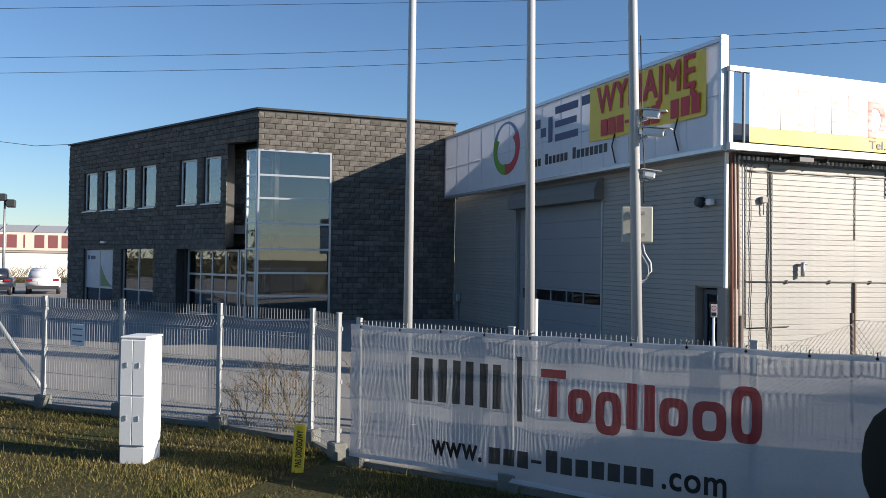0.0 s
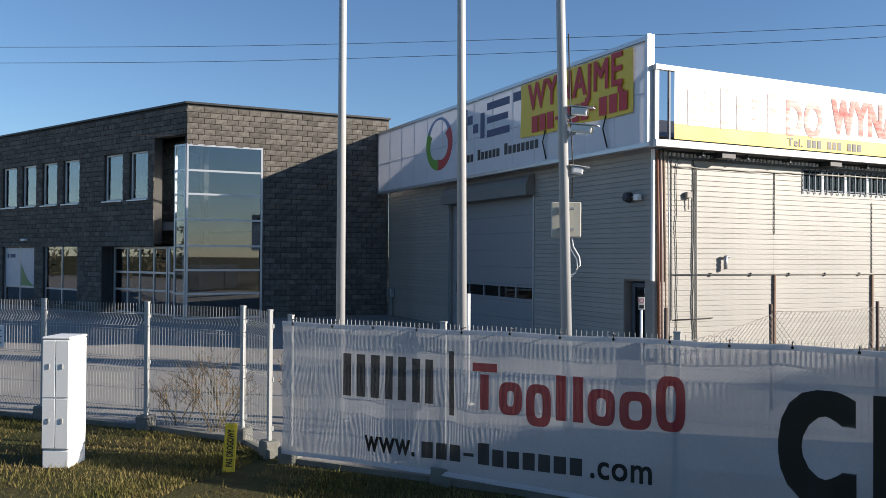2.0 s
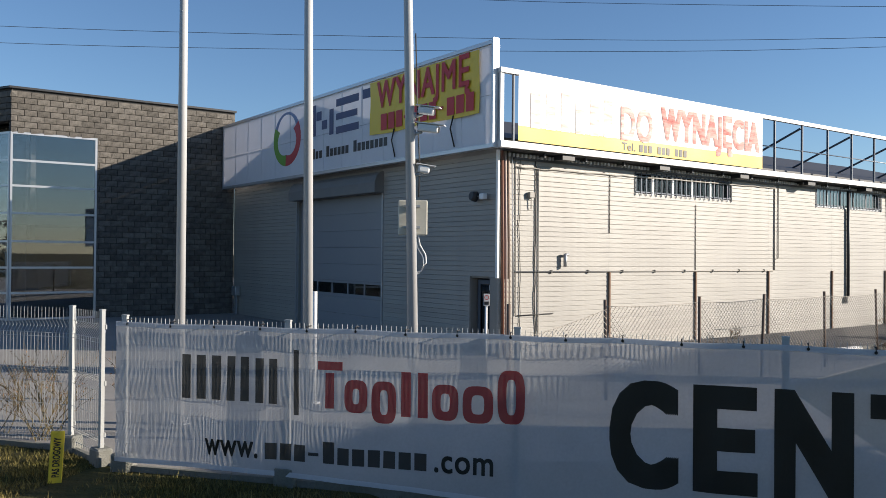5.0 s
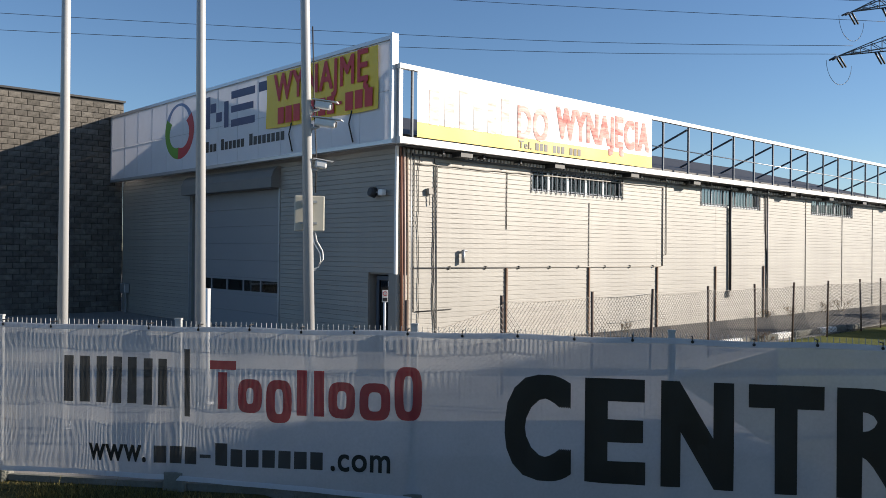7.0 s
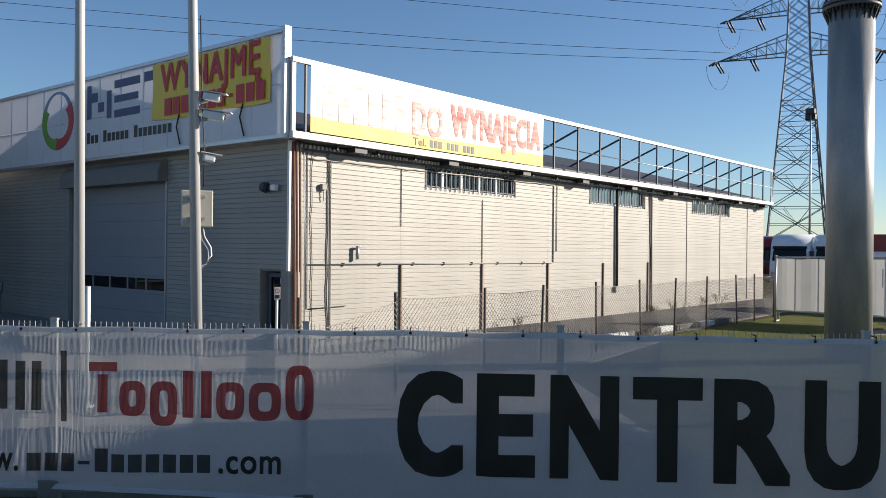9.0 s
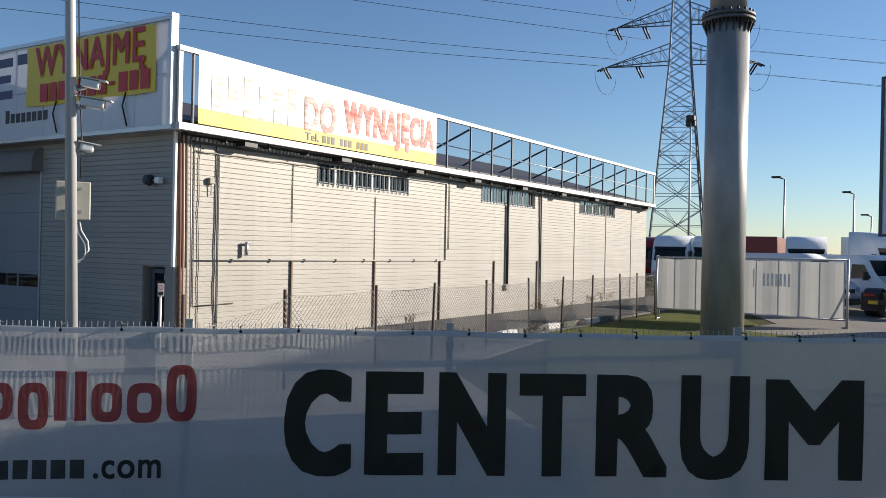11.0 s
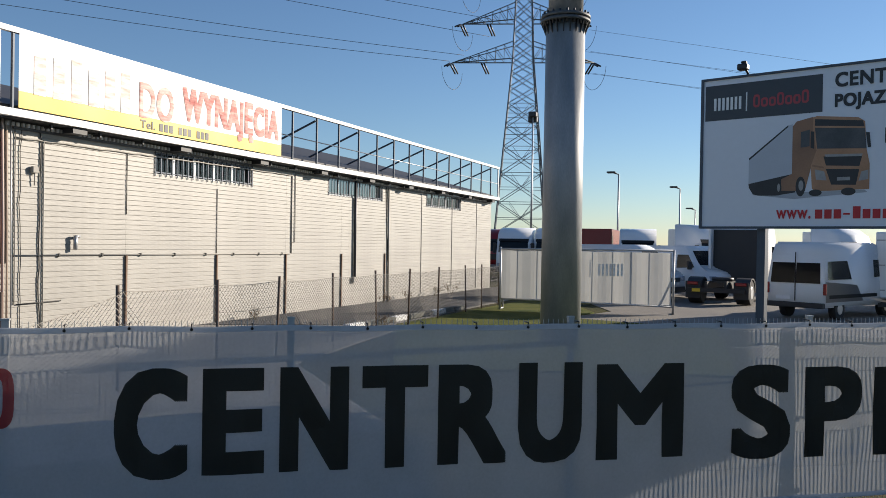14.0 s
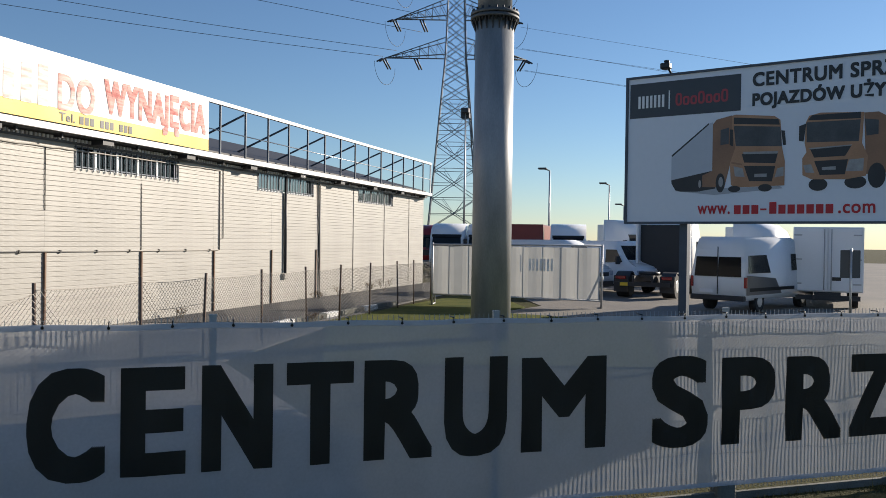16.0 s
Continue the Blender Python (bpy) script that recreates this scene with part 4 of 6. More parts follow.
for k in range(20):
    a = math.tau * k / 20
    bm = bmesh.new()
    tube(bm, (0.53 * math.cos(a), 0.53 * math.sin(a), 7.48), (0.53 * math.cos(a), 0.53 * math.sin(a), 7.80), 0.028, seg=6)
    part("bolt", bm, DARK, mast)
for k in range(20):
    a = math.tau * (k + 0.5) / 20
    bm = bmesh.new()
    c, s = math.cos(a), math.sin(a)
    p = [Vector((0.462 * c, 0.462 * s, 7.28)), Vector((0.462 * c, 0.462 * s, 7.555)), Vector((0.57 * c, 0.57 * s, 7.555))]
    t = Vector((-s, c, 0)) * 0.012
    vs = [bm.verts.new(q + t) for q in p] + [bm.verts.new(q - t) for q in p]
    for f in ((0, 1, 2), (5, 4, 3), (0, 3, 4, 1), (1, 4, 5, 2), (2, 5, 3, 0)):
        bm.faces.new([vs[i] for i in f])
    part("gusset", bm, DARK, mast)

# billboard
MBB = Matrix.Translation((4.19, -13.26, 0.41)) @ pose(0, 0, 0, 0, 0, math.degrees(math.atan2(-0.951, -0.309))) @ Matrix.Scale(0.82, 4)
bb = thing("billboard", "large white billboard with two printed orange trucks, on steel posts", "billboard", MBB)
BH0, BH1, BW = 2.77, 6.16, 7.05
bm = bmesh.new()
box(bm, 0.06, BW - 0.06, 0.0, 0.05, BH0 + 0.05, BH1 - 0.05)
part("panel", bm, mat("billboard_face", (0.76, 0.77, 0.81), 0.4, spread=0.03, scale=0.5), bb)
bm = bmesh.new()
for a, b, c, d in ((0, BW, BH0, BH0 + 0.05), (0, BW, BH1 - 0.05, BH1), (0, 0.06, BH0 + 0.05, BH1 - 0.05), (BW - 0.06, BW, BH0 + 0.05, BH1 - 0.05)):
    box(bm, a, b, -0.03, 0.12, c, d)
part("frame", bm, STEEL, bb)
for x in (1.36, 5.9):
    bm = bmesh.new()
    box(bm, x - 0.09, x + 0.09, 0.13, 0.33, -0.52, BH1 - 0.1)
    part("post", bm, STEEL, bb)
bm = bmesh.new()
tube(bm, (1.05, 0.05, BH1), (0.95, -0.02, BH1 + 0.22), 0.025)
bevel_box(bm, 0.84, 1.06, -0.12, 0.08, BH1 + 0.10, BH1 + 0.24, 0.03, 2)
bevel_box(bm, 0.90, 1.02, -0.05, 0.05, BH1 + 0.25, BH1 + 0.31, 0.02, 1)
part("lamp", bm, BLACK, bb, "black floodlight on the top edge")
on_bb = lambda off: (lambda u, v: Vector((u, -off, v)))
Q = on_bb(0.005)
bars([(0.10, 2.62, 5.20, 5.99)], mat("board_dark", (0.035, 0.04, 0.05), 0.4), bb, Q, "logo_field", 2)
Q2 = on_bb(0.009)
bars(stripes(0.30, 0.92, 5.42, 5.70, 7) + [(1.02, 1.05, 5.36, 5.78)], WHITE, bb, Q2, "logo_bar")
BRED = mat("board_red", (0.42, 0.05, 0.06), 0.5)
for i in range(7):
    ring(1.18 + 0.17 * i, 1.33 + 0.17 * i, 5.42, 5.70 if i in (0, 3, 6) else 5.62, 0.045, BRED, bb, Q2)
lettering("CENTRUM SPRZEDA\u017bY", 3.95, 0.40, BLACK, bb, lambda u, v: Q2(u + 2.86, v + 5.68), bold=0.03)
lettering("POJAZD\u00d3W U\u017bYWANYCH", 4.0, 0.44, BLACK, bb, lambda u, v: Q2(u + 2.86, v + 5.19), bold=0.03)
address(1.72, 5.25, 2.98, 3.17, RED, bb, Q2)


def printed(polys, material, name):
    bm = bmesh.new()
    for off, pts in polys:
        bm.faces.new([bm.verts.new((u, -off, v)) for u, v in pts])
    part(name, bm, material, bb)


def printed_disc(u, v, ru, rv, off, material, name):
    printed([(off, [(u + ru * math.cos(k * math.tau / 16), v + rv * math.sin(k * math.tau / 16)) for k in range(16)])], material, name)


P_ORANGE = mat("print_orange", (0.50, 0.27, 0.14), 0.5, spread=0.15, scale=1.6, color2=(0.36, 0.18, 0.09))
P_ORANGE2 = mat("print_orange_dark", (0.36, 0.19, 0.10), 0.5, spread=0.15, scale=1.6, color2=(0.22, 0.11, 0.06))
P_PALE = mat("print_grey", (0.52, 0.54, 0.58), 0.5, spread=0.05)
P_CHROME = mat("print_chrome", (0.40, 0.38, 0.36), 0.5, spread=0.3, scale=8)
P_DARK = mat("print_dark", (0.035, 0.032, 0.032), 0.5, spread=0.3, scale=4)
P_GLASS = mat("print_glass", (0.04, 0.042, 0.045), 0.5, spread=0.3, scale=2.5, color2=(0.11, 0.11, 0.11), amount=0.4)
P_SHADE = mat("print_floor_grey", (0.44, 0.45, 0.48), 0.5)
# two printed lorries: one with a trailer, one tipper
printed([(0.0055, [(1.15, 3.51), (2.08, 3.4), (3.51, 3.51), (3.45, 3.56), (2.08, 3.54)])], P_SHADE, "printed_shadow")
printed([(0.006, [(1.11, 4.31), (1.95, 4.97), (2.03, 4.99), (2.03, 3.92), (1.11, 3.75)])], P_PALE, "printed_trailer")
printed([(0.0065, [(1.11, 4.31), (1.94, 4.98), (1.94, 4.94), (1.12, 4.27)])], P_DARK, "printed_roofline")
printed([(0.007, [(1.11, 3.75), (2.03, 3.93), (2.11, 3.88), (2.11, 3.54), (1.7, 3.48), (1.32, 3.49), (1.21, 3.52), (1.12, 3.67)])], P_DARK, "printed_underside")
printed([(0.0075, [(2.03, 4.94), (2.11, 5.04), (2.44, 5.11), (2.52, 4.43), (2.66, 4.07), (2.41, 4.03), (2.3, 3.56), (1.81, 3.58), (1.81, 3.83), (2.03, 3.93)])], P_ORANGE2, "printed_cab_side")
printed([(0.008, [(2.44, 5.1), (2.52, 5.12), (3.32, 5.03), (3.44, 4.94), (3.48, 4.37), (3.54, 4.08), (3.54, 3.57), (2.52, 3.55), (2.44, 3.61), (2.41, 4.08), (2.52, 4.4), (2.44, 4.79)])], P_ORANGE, "printed_cab_front")
printed([(0.009, [(2.48, 5.06), (3.4, 4.96), (3.43, 4.84), (2.48, 4.92)])], P_DARK, "printed_visor")
printed([(0.009, [(2.48, 4.88), (3.44, 4.8), (3.48, 4.39), (2.53, 4.44)])], P_GLASS, "printed_windscreen")
printed([(0.009, [(2.2, 4.81), (2.38, 4.85), (2.38, 4.5), (2.2, 4.48)])], P_GLASS, "printed_side_window")
printed([(0.009, [(2.66, 4.27), (3.4, 4.25), (3.35, 4.04), (2.71, 4.08)])], P_DARK, "printed_grille")
printed([(0.0095, [(2.68, 4.31), (3.41, 4.29), (3.39, 4.24), (2.7, 4.26)])], P_CHROME, "printed_trim")
printed([(0.009, [(2.71, 4.01), (3.35, 3.98), (3.29, 3.66), (2.82, 3.68)])], P_DARK, "printed_air_intake")
printed([(0.0095, [(2.93, 3.83), (3.18, 3.83), (3.18, 3.76), (2.93, 3.76)])], P_CHROME, "printed_plate")
printed([(0.009, [(2.49, 4.01), (2.68, 3.96), (2.73, 3.77), (2.52, 3.79)])], P_CHROME, "printed_headlamp")
printed([(0.009, [(3.39, 3.93), (3.52, 3.96), (3.52, 3.77), (3.34, 3.74)])], P_CHROME, "printed_headlamp")
printed([(0.0095, [(2.4, 4.81), (2.47, 4.8), (2.47, 4.44), (2.4, 4.47)])], P_DARK, "printed_mirror")
printed([(0.0095, [(3.46, 4.72), (3.53, 4.71), (3.56, 4.41), (3.5, 4.41)])], P_DARK, "printed_mirror")
printed([(0.009, [(2.44, 4.11), (2.66, 4.06), (2.68, 4.02), (2.44, 4.07)])], P_ORANGE2, "printed_bumper_line")
printed_disc(2.21, 3.66, 0.1, 0.21, 0.0085, P_DARK, "printed_wheel")
printed_disc(1.75, 3.64, 0.07, 0.16, 0.0085, P_DARK, "printed_wheel")
printed_disc(3.15, 3.53, 0.14, 0.08, 0.0085, P_DARK, "printed_wheel")
printed_disc(2.51, 3.52, 0.13, 0.07, 0.0085, P_DARK, "printed_wheel")
printed_disc(2.22, 3.68, 0.05, 0.11, 0.009, P_CHROME, "printed_rim")
printed_disc(1.76, 3.65, 0.03, 0.09, 0.009, P_CHROME, "printed_rim")
printed([(0.0075, [(5.02, 4.97), (5.28, 4.97), (5.56, 4.79), (5.59, 3.78), (5.07, 3.75)])], P_ORANGE2, "printed_tipper")
printed_disc(4.19, 3.57, 0.18, 0.13, 0.0078, P_DARK, "printed_wheel")
printed_disc(4.88, 3.6, 0.2, 0.13, 0.0078, P_DARK, "printed_wheel")
printed_disc(5.26, 3.72, 0.16, 0.25, 0.0078, P_DARK, "printed_wheel")
printed([(0.008, [(3.94, 4.85), (4.0, 4.98), (4.22, 5.03), (5.02, 4.98), (4.99, 4.37), (5.1, 4.11), (5.07, 3.72), (4.71, 3.66), (4.06, 3.68), (3.89, 3.77), (3.88, 4.11), (3.96, 4.24), (3.92, 4.43)])], P_ORANGE, "printed_cab_front")
printed([(0.009, [(3.97, 4.89), (4.06, 4.99), (4.96, 4.99), (4.96, 4.86)])], P_DARK, "printed_visor")
printed([(0.009, [(3.95, 4.85), (4.96, 4.84), (4.93, 4.41), (3.96, 4.44)])], P_GLASS, "printed_windscreen")
printed([(0.009, [(5.03, 4.85), (5.28, 4.81), (5.28, 4.53), (5.07, 4.51)])], P_GLASS, "printed_side_window")
printed([(0.009, [(4.03, 4.29), (4.8, 4.33), (4.69, 4.13), (4.11, 4.12)])], P_DARK, "printed_grille")
printed([(0.0095, [(4.0, 4.32), (4.81, 4.35), (4.8, 4.33), (4.03, 4.29)])], P_CHROME, "printed_trim")
printed([(0.009, [(4.11, 4.05), (4.74, 4.06), (4.69, 3.76), (4.22, 3.76)])], P_DARK, "printed_air_intake")
printed([(0.0095, [(4.26, 3.92), (4.52, 3.93), (4.52, 3.86), (4.26, 3.86)])], P_CHROME, "printed_plate")
printed([(0.009, [(3.9, 3.97), (4.05, 3.99), (4.12, 3.81), (3.95, 3.82)])], P_CHROME, "printed_headlamp")
printed([(0.009, [(4.76, 4.05), (5.03, 4.07), (5.02, 3.82), (4.7, 3.82)])], P_CHROME, "printed_headlamp")
printed([(0.0095, [(3.81, 4.78), (3.95, 4.83), (3.9, 4.46), (3.81, 4.48)])], P_DARK, "printed_mirror")

# banner seen from behind
rv = thing("framed_banner", "white advertising banner on a steel frame, seen from its back", "banner", Matrix.Translation((16.36, -5.37, 0)) @ pose(0, 0, 0, 0, 0, math.degrees(math.atan2(-5.63, 1.26))))
RW = 5.90
bm = bmesh.new()
for i in range(40):
    for z0, z1 in ((0.42, 1.3), (1.3, 2.14)):
        a, b = RW * i / 40, RW * (i + 1) / 40
        f_ = lambda u: 0.03 * math.sin(u * 7)
        s_ = lambda u: -0.10 * ease(0, RW, u)
        quad(bm, [Vector((a, f_(a), z0 + s_(a) * (z0 < 1))), Vector((b, f_(b), z0 + s_(b) * (z0 < 1))), Vector((b, f_(b), z1)), Vector((a, f_(a), z1))])
part("fabric", bm, cloth_mat("back_fabric", (0.50, 0.50, 0.48), 0.0, 0.35), rv)
bm = bmesh.new()
tube(bm, (-0.05, 0.05, 2.18), (RW + 0.1, 0.05, 2.22), 0.035)
tube(bm, (-0.05, 0.05, 0.40), (RW + 0.1, 0.05, 0.26), 0.03)
part("rail", bm, GALV, rv)
for x in (-0.05, RW + 0.08):
    bm = bmesh.new()
    tube(bm, (x, 0.05, 0.0), (x, 0.05, 2.25), 0.04)
    part("post", bm, GALV, rv)
    bm = bmesh.new()
    tube(bm, (x + 0.05, 0.7, 0.02), (x + 0.02, 0.08, 1.2), 0.03), tube(bm, (x, 0.05, 0.03), (x + 0.05, 0.75, 0.03), 0.03)
    part("stay", bm, GALV, rv)
for k in range(1, 9):
    bm = bmesh.new()
    x = RW * k / 9
    box(bm, x - 0.012, x + 0.012, 0.05, 0.07, 0.34, 2.16)
    part("seam", bm, STEEL, rv)
PB = mat("pale_block", (0.80, 0.79, 0.76), 0.5)
bars(stripes(3.40, 4.25, 1.3, 1.72, 7) + [(3.1, 3.14, 1.25, 1.85)], PB, rv, lambda u, v: Vector((u, -0.045, v)), "logo_bar")

rs = thing("road_sign", "grey back of a road sign on a steel post", "road sign", pose(11.6, -18.29, 0, 0, 0, -75))
bm = bmesh.new()
tube(bm, (0, 0, 0), (0, 0, 2.26), 0.03, seg=10)
part("post", bm, GALV, rs)
bm = bmesh.new()
bevel_box(bm, -0.25, 0.25, 0.035, 0.05, 1.5, 2.22, 0.02, 2)
part("plate", bm, mat("sign_back", (0.10, 0.105, 0.11), 0.6), rs)

# ---- chain-link fence ----
CX = [-4.4, -2.27, 0.26, 2.28, 4.76, 7.2, 9.35, 11.8, 14.6, 16.4, 18.6]
CP = [Vector((x, -5.45 + 0.045 * (x + 2.3), 0)) for x in CX]
clf = thing("chain_link_fence", "rusty chain-link fence on thin leaning dark posts", "fence")
for i, p in enumerate(CP):
    bm = bmesh.new()
    tube(bm, p + Vector((0, 0, -0.1)), p + Vector((0.03 * math.sin(i * 2.3), 0.05 * math.sin(i * 1.7), 1.60)), 0.028, seg=8)
    part("post", bm, POST, clf)
for i, (a, b) in enumerate(zip(CP, CP[1:])):
    bm = bmesh.new()
    L = (b - a).length
    d = (b - a) / L
    top = lambda s: (1.50 if i else 1.05 + 0.4 * s / L) - 0.03 * math.sin(math.pi * s / L)
    n = int(L / 0.10)
    hh = 1.45
    for k in range(-int(hh / 0.10), n):
        for sgn in (1, -1):
            s0, s1, z0, z1 = k * 0.10, k * 0.10 + hh, 0.05, 0.05 + hh
            lo, hi = max(0, s0), min(L, s1)
            if hi <= lo:
                continue
            za, zb = z0 + lo - s0, z0 + hi - s0
            if sgn < 0:
                lo, hi = L - lo, L - hi
            fa, fb = top(lo) / 1.5, top(hi) / 1.5
            tube(bm, a + d * lo + Vector((0, 0.004 * sgn, za * fa)), a + d * hi + Vector((0, 0.004 * sgn, zb * fb)), 0.0036, seg=3, caps=False, smooth=False)
    part("chain_link", bm, LINK, clf, kind="stuff")
    bm = bmesh.new()
    pts = [a + d * (L * k / 8) + Vector((0, 0, top(L * k / 8))) for k in range(9)]
    path_tube(bm, pts, 0.005, 4)
    part("tension_wire", bm, LINK, clf)
    bm = bmesh.new()
    path_tube(bm, [p - Vector((0, 0, 0.5)) for p in pts], 0.004, 4)
    part("tension_wire", bm, LINK, clf)
for x, y, s in ((-3.0, -5.4, 1), (-4.1, -5.3, 3)):
    bm = bmesh.new()
    r = random.Random(s)
    p = Vector((x, y, 0.9))
    for k in range(26):
        q = Vector((x + r.uniform(-0.4, 0.4), y + r.uniform(-0.2, 0.2), 0.5 + r.uniform(0, 0.6)))
        tube(bm, p, q, 0.0025, seg=3, caps=False)
        p = q
    tagged(part("crumpled_wire", bm, LINK, None, "tangle of crumpled fence wire"), category="wire")

# posts along the wall
POST2 = mat("post_rust", (0.24, 0.15, 0.10), 0.75, spread=0.3, scale=6)
for x in (3.65, 7.12, 10.62, 14.22, 17.72):
    bm = bmesh.new()
    box(bm, x - 0.023, x + 0.023, -0.055, -0.012, 0, 1.88)
    box(bm, x - 0.028, x + 0.028, -0.06, -0.011, 1.881, 1.9)
    tagged(part("wall_post", bm, POST2, None, "short steel post standing against the siding"), category="post", group="posts along the wall")

# ---- pipes, cables and lamps on the warehouse ----
def run(name, label, pts, r, material, wob=0.0, seg=6):
    bm = bmesh.new()
    out = []
    rnd = random.Random(len(pts) * 7 + int(pts[0][0] * 10))
    for a, b in zip(pts, pts[1:]):
        a, b = Vector(a), Vector(b)
        n = max(1, int((b - a).length / 0.25)) if wob else 1
        out += [a + (b - a) * k / n + Vector((rnd.uniform(-wob, wob), 0, rnd.uniform(-wob, wob))) for k in range(n)]
    out.append(Vector(pts[-1]))
    path_tube(bm, out, r, seg)
    return tagged(part(name, bm, material, None, label), category="pipe")


run("conduit", "thin grey conduit along the siding", [(0.45, -0.026, 1.92), (10.9, -0.026, 1.92)], 0.016, TUBE)
for i in range(8):
    one("conduit_clip", "small dark clip holding the conduit to the siding", "clip", lambda bm: bevel_box(bm, 1.6 + 1.25 * i, 1.66 + 1.25 * i, -0.05, -0.012, 1.88, 1.96, 0.008, 1), CABLE, group="conduit clips")
run("conduit", "thin conduit with a sagging run below the eaves", [(0.5, -0.026, 4.36), (3.6, -0.026, 4.38), (7, -0.026, 4.42), (10.95, -0.026, 4.44)], 0.018, TUBE, 0.012)
run("conduit", "grey vertical conduit pair on the siding", [(10.92, -0.026, 4.44), (10.92, -0.026, 1.92)], 0.018, TUBE)
run("conduit", "grey vertical conduit pair on the siding", [(11.12, -0.026, 4.60), (11.12, -0.026, 2.3), (10.92, -0.026, 2.25)], 0.014, TUBE)
run("cable", "dark twisted cable down the siding", [(0.62, -0.026, 4.68), (0.60, -0.026, 3.0), (0.66, -0.026, 0.2)], 0.009, CABLE, 0.02)
run("cable", "dark twisted cable down the siding", [(1.05, -0.026, 4.7), (1.12, -0.026, 4.4), (1.10, -0.026, 0.9), (1.2, -0.026, 0.15)], 0.014, CABLE, 0.015)
run("conduit", "thin pale conduit beside the twisted cable", [(0.48, -0.024, 4.66), (0.5, -0.024, 0.9)], 0.012, TUBE)
run("conduit", "thin pale conduit beside the twisted cable", [(1.2, -0.024, 4.4), (1.22, -0.024, 0.1)], 0.013, TUBE)
run("cable", "dark seam cable on the siding", [(3.65, -0.02, 4.4), (3.65, -0.02, 2.9)], 0.009, CABLE, 0.006)
run("conduit", "thin grey seam conduit on the siding", [(7.12, -0.02, 3.75), (7.12, -0.02, 1.95)], 0.010, TUBE)
run("conduit", "thin grey seam conduit on the siding", [(0.55, -0.026, 0.9), (1.7, -0.026, 0.92)], 0.014, CABLE)
run("drain_pipe", "dark drain pipe with a box at its foot", [(15.12, -0.066, 4.62), (15.15, -0.066, 1.02)], 0.05, DARK, 0, 10)
one("junction_box", "small grey box at the foot of the drain pipe", "box", lambda bm: bevel_box(bm, 15.0, 15.32, -0.12, -0.012, 0.85, 1.05, 0.02, 1), TUBE)
run("drain_pipe", "pale drain pipe with a wavy cable", [(17.95, -0.05, 4.6), (18.0, -0.05, 0.0)], 0.035, TUBE, 0.0, 10)
run("cable", "dark wavy cable beside the drain pipe", [(17.78, -0.026, 4.6), (17.9, -0.026, 2.5), (18.12, -0.026, 0.1)], 0.016, CABLE, 0.02)
for x in (21.3, 24.9, 28.3):
    run("conduit", "thin grey seam conduit on the siding", [(x, -0.02, 4.5), (x, -0.02, 0.1)], 0.012, TUBE)
for dx, r, m_ in ((0.06, 0.035, RUST), (0.16, 0.03, mat("pale_pipe", (0.52, 0.42, 0.36), 0.6)), (0.26, 0.022, mat("tan_pipe", (0.45, 0.36, 0.28), 0.6)), (0.36, 0.016, GALV)):
    run("corner_pipe", "brown and tan pipe running down the corner", [(dx - 0.02, -0.048, 4.7), (dx + 0.03, -0.048, 2.5), (dx + 0.05, -0.048, 0.02)], r, m_, 0, 8)
one("corner_trim", "white metal corner trim", "trim", lambda bm: (box(bm, -0.075, -0.02, -0.05, 0.02, 1.78, 4.72),), WHITE, kind="structure")
lp = thing("wall_lamp", "grey cylinder wall lamp on an elbow arm", "lamp", pose(2.08, 0, 2.24))
bm = bmesh.new()
tube(bm, (0.08, -0.01, 0.1), (0.08, -0.08, 0.1), 0.025), tube(bm, (0.08, -0.08, 0.1), (-0.06, -0.1, 0.1), 0.028)
part("arm", bm, GALV, lp)
bm = bmesh.new()
tube(bm, (-0.06, -0.1, -0.2), (-0.06, -0.1, 0.12), 0.045, seg=12)
part("head", bm, GALV, lp)
one("cable_box", "small pale cable box on the siding near the corner", "box", lambda bm: (bevel_box(bm, 0.86, 1.02, -0.10, -0.012, 3.66, 3.80, 0.012, 1), tube(bm, (0.94, -0.06, 3.66), (0.94, -0.05, 3.4), 0.012)), TUBE)
fl = thing("floodlight", "round dark floodlight with a small white sensor", "lamp", pose(-0.06, 0.75, 3.68))
bm = bmesh.new()
tube(bm, (-0.02, 0, 0), (-0.16, 0.02, 0.02), 0.13, 0.10, 16)
part("head", bm, DARK, fl)
bm = bmesh.new()
bevel_box(bm, -0.14, -0.01, -0.42, -0.26, -0.08, 0.06, 0.02, 2)
part("sensor", bm, WHITE, fl)
bm = bmesh.new()
tube(bm, (-0.06, -0.25, 0), (-0.06, -0.12, 0), 0.02)
part("arm", bm, GALV, fl)
one("meter_box", "small grey meter box by the wall", "box", lambda bm: (bevel_box(bm, -0.22, -0.03, 15.1, 15.5, 0.7, 1.05, 0.02, 1), box(bm, -0.14, -0.08, 15.25, 15.32, 0, 0.71)), GALV)
one("office_wall_lamp", "small white wall lamp above the window", "lamp", lambda bm: bevel_box(bm, lx(12.2), lx(11.8), -0.16, -0.01, 2.86, 2.96, 0.02, 1, ML), WHITE)
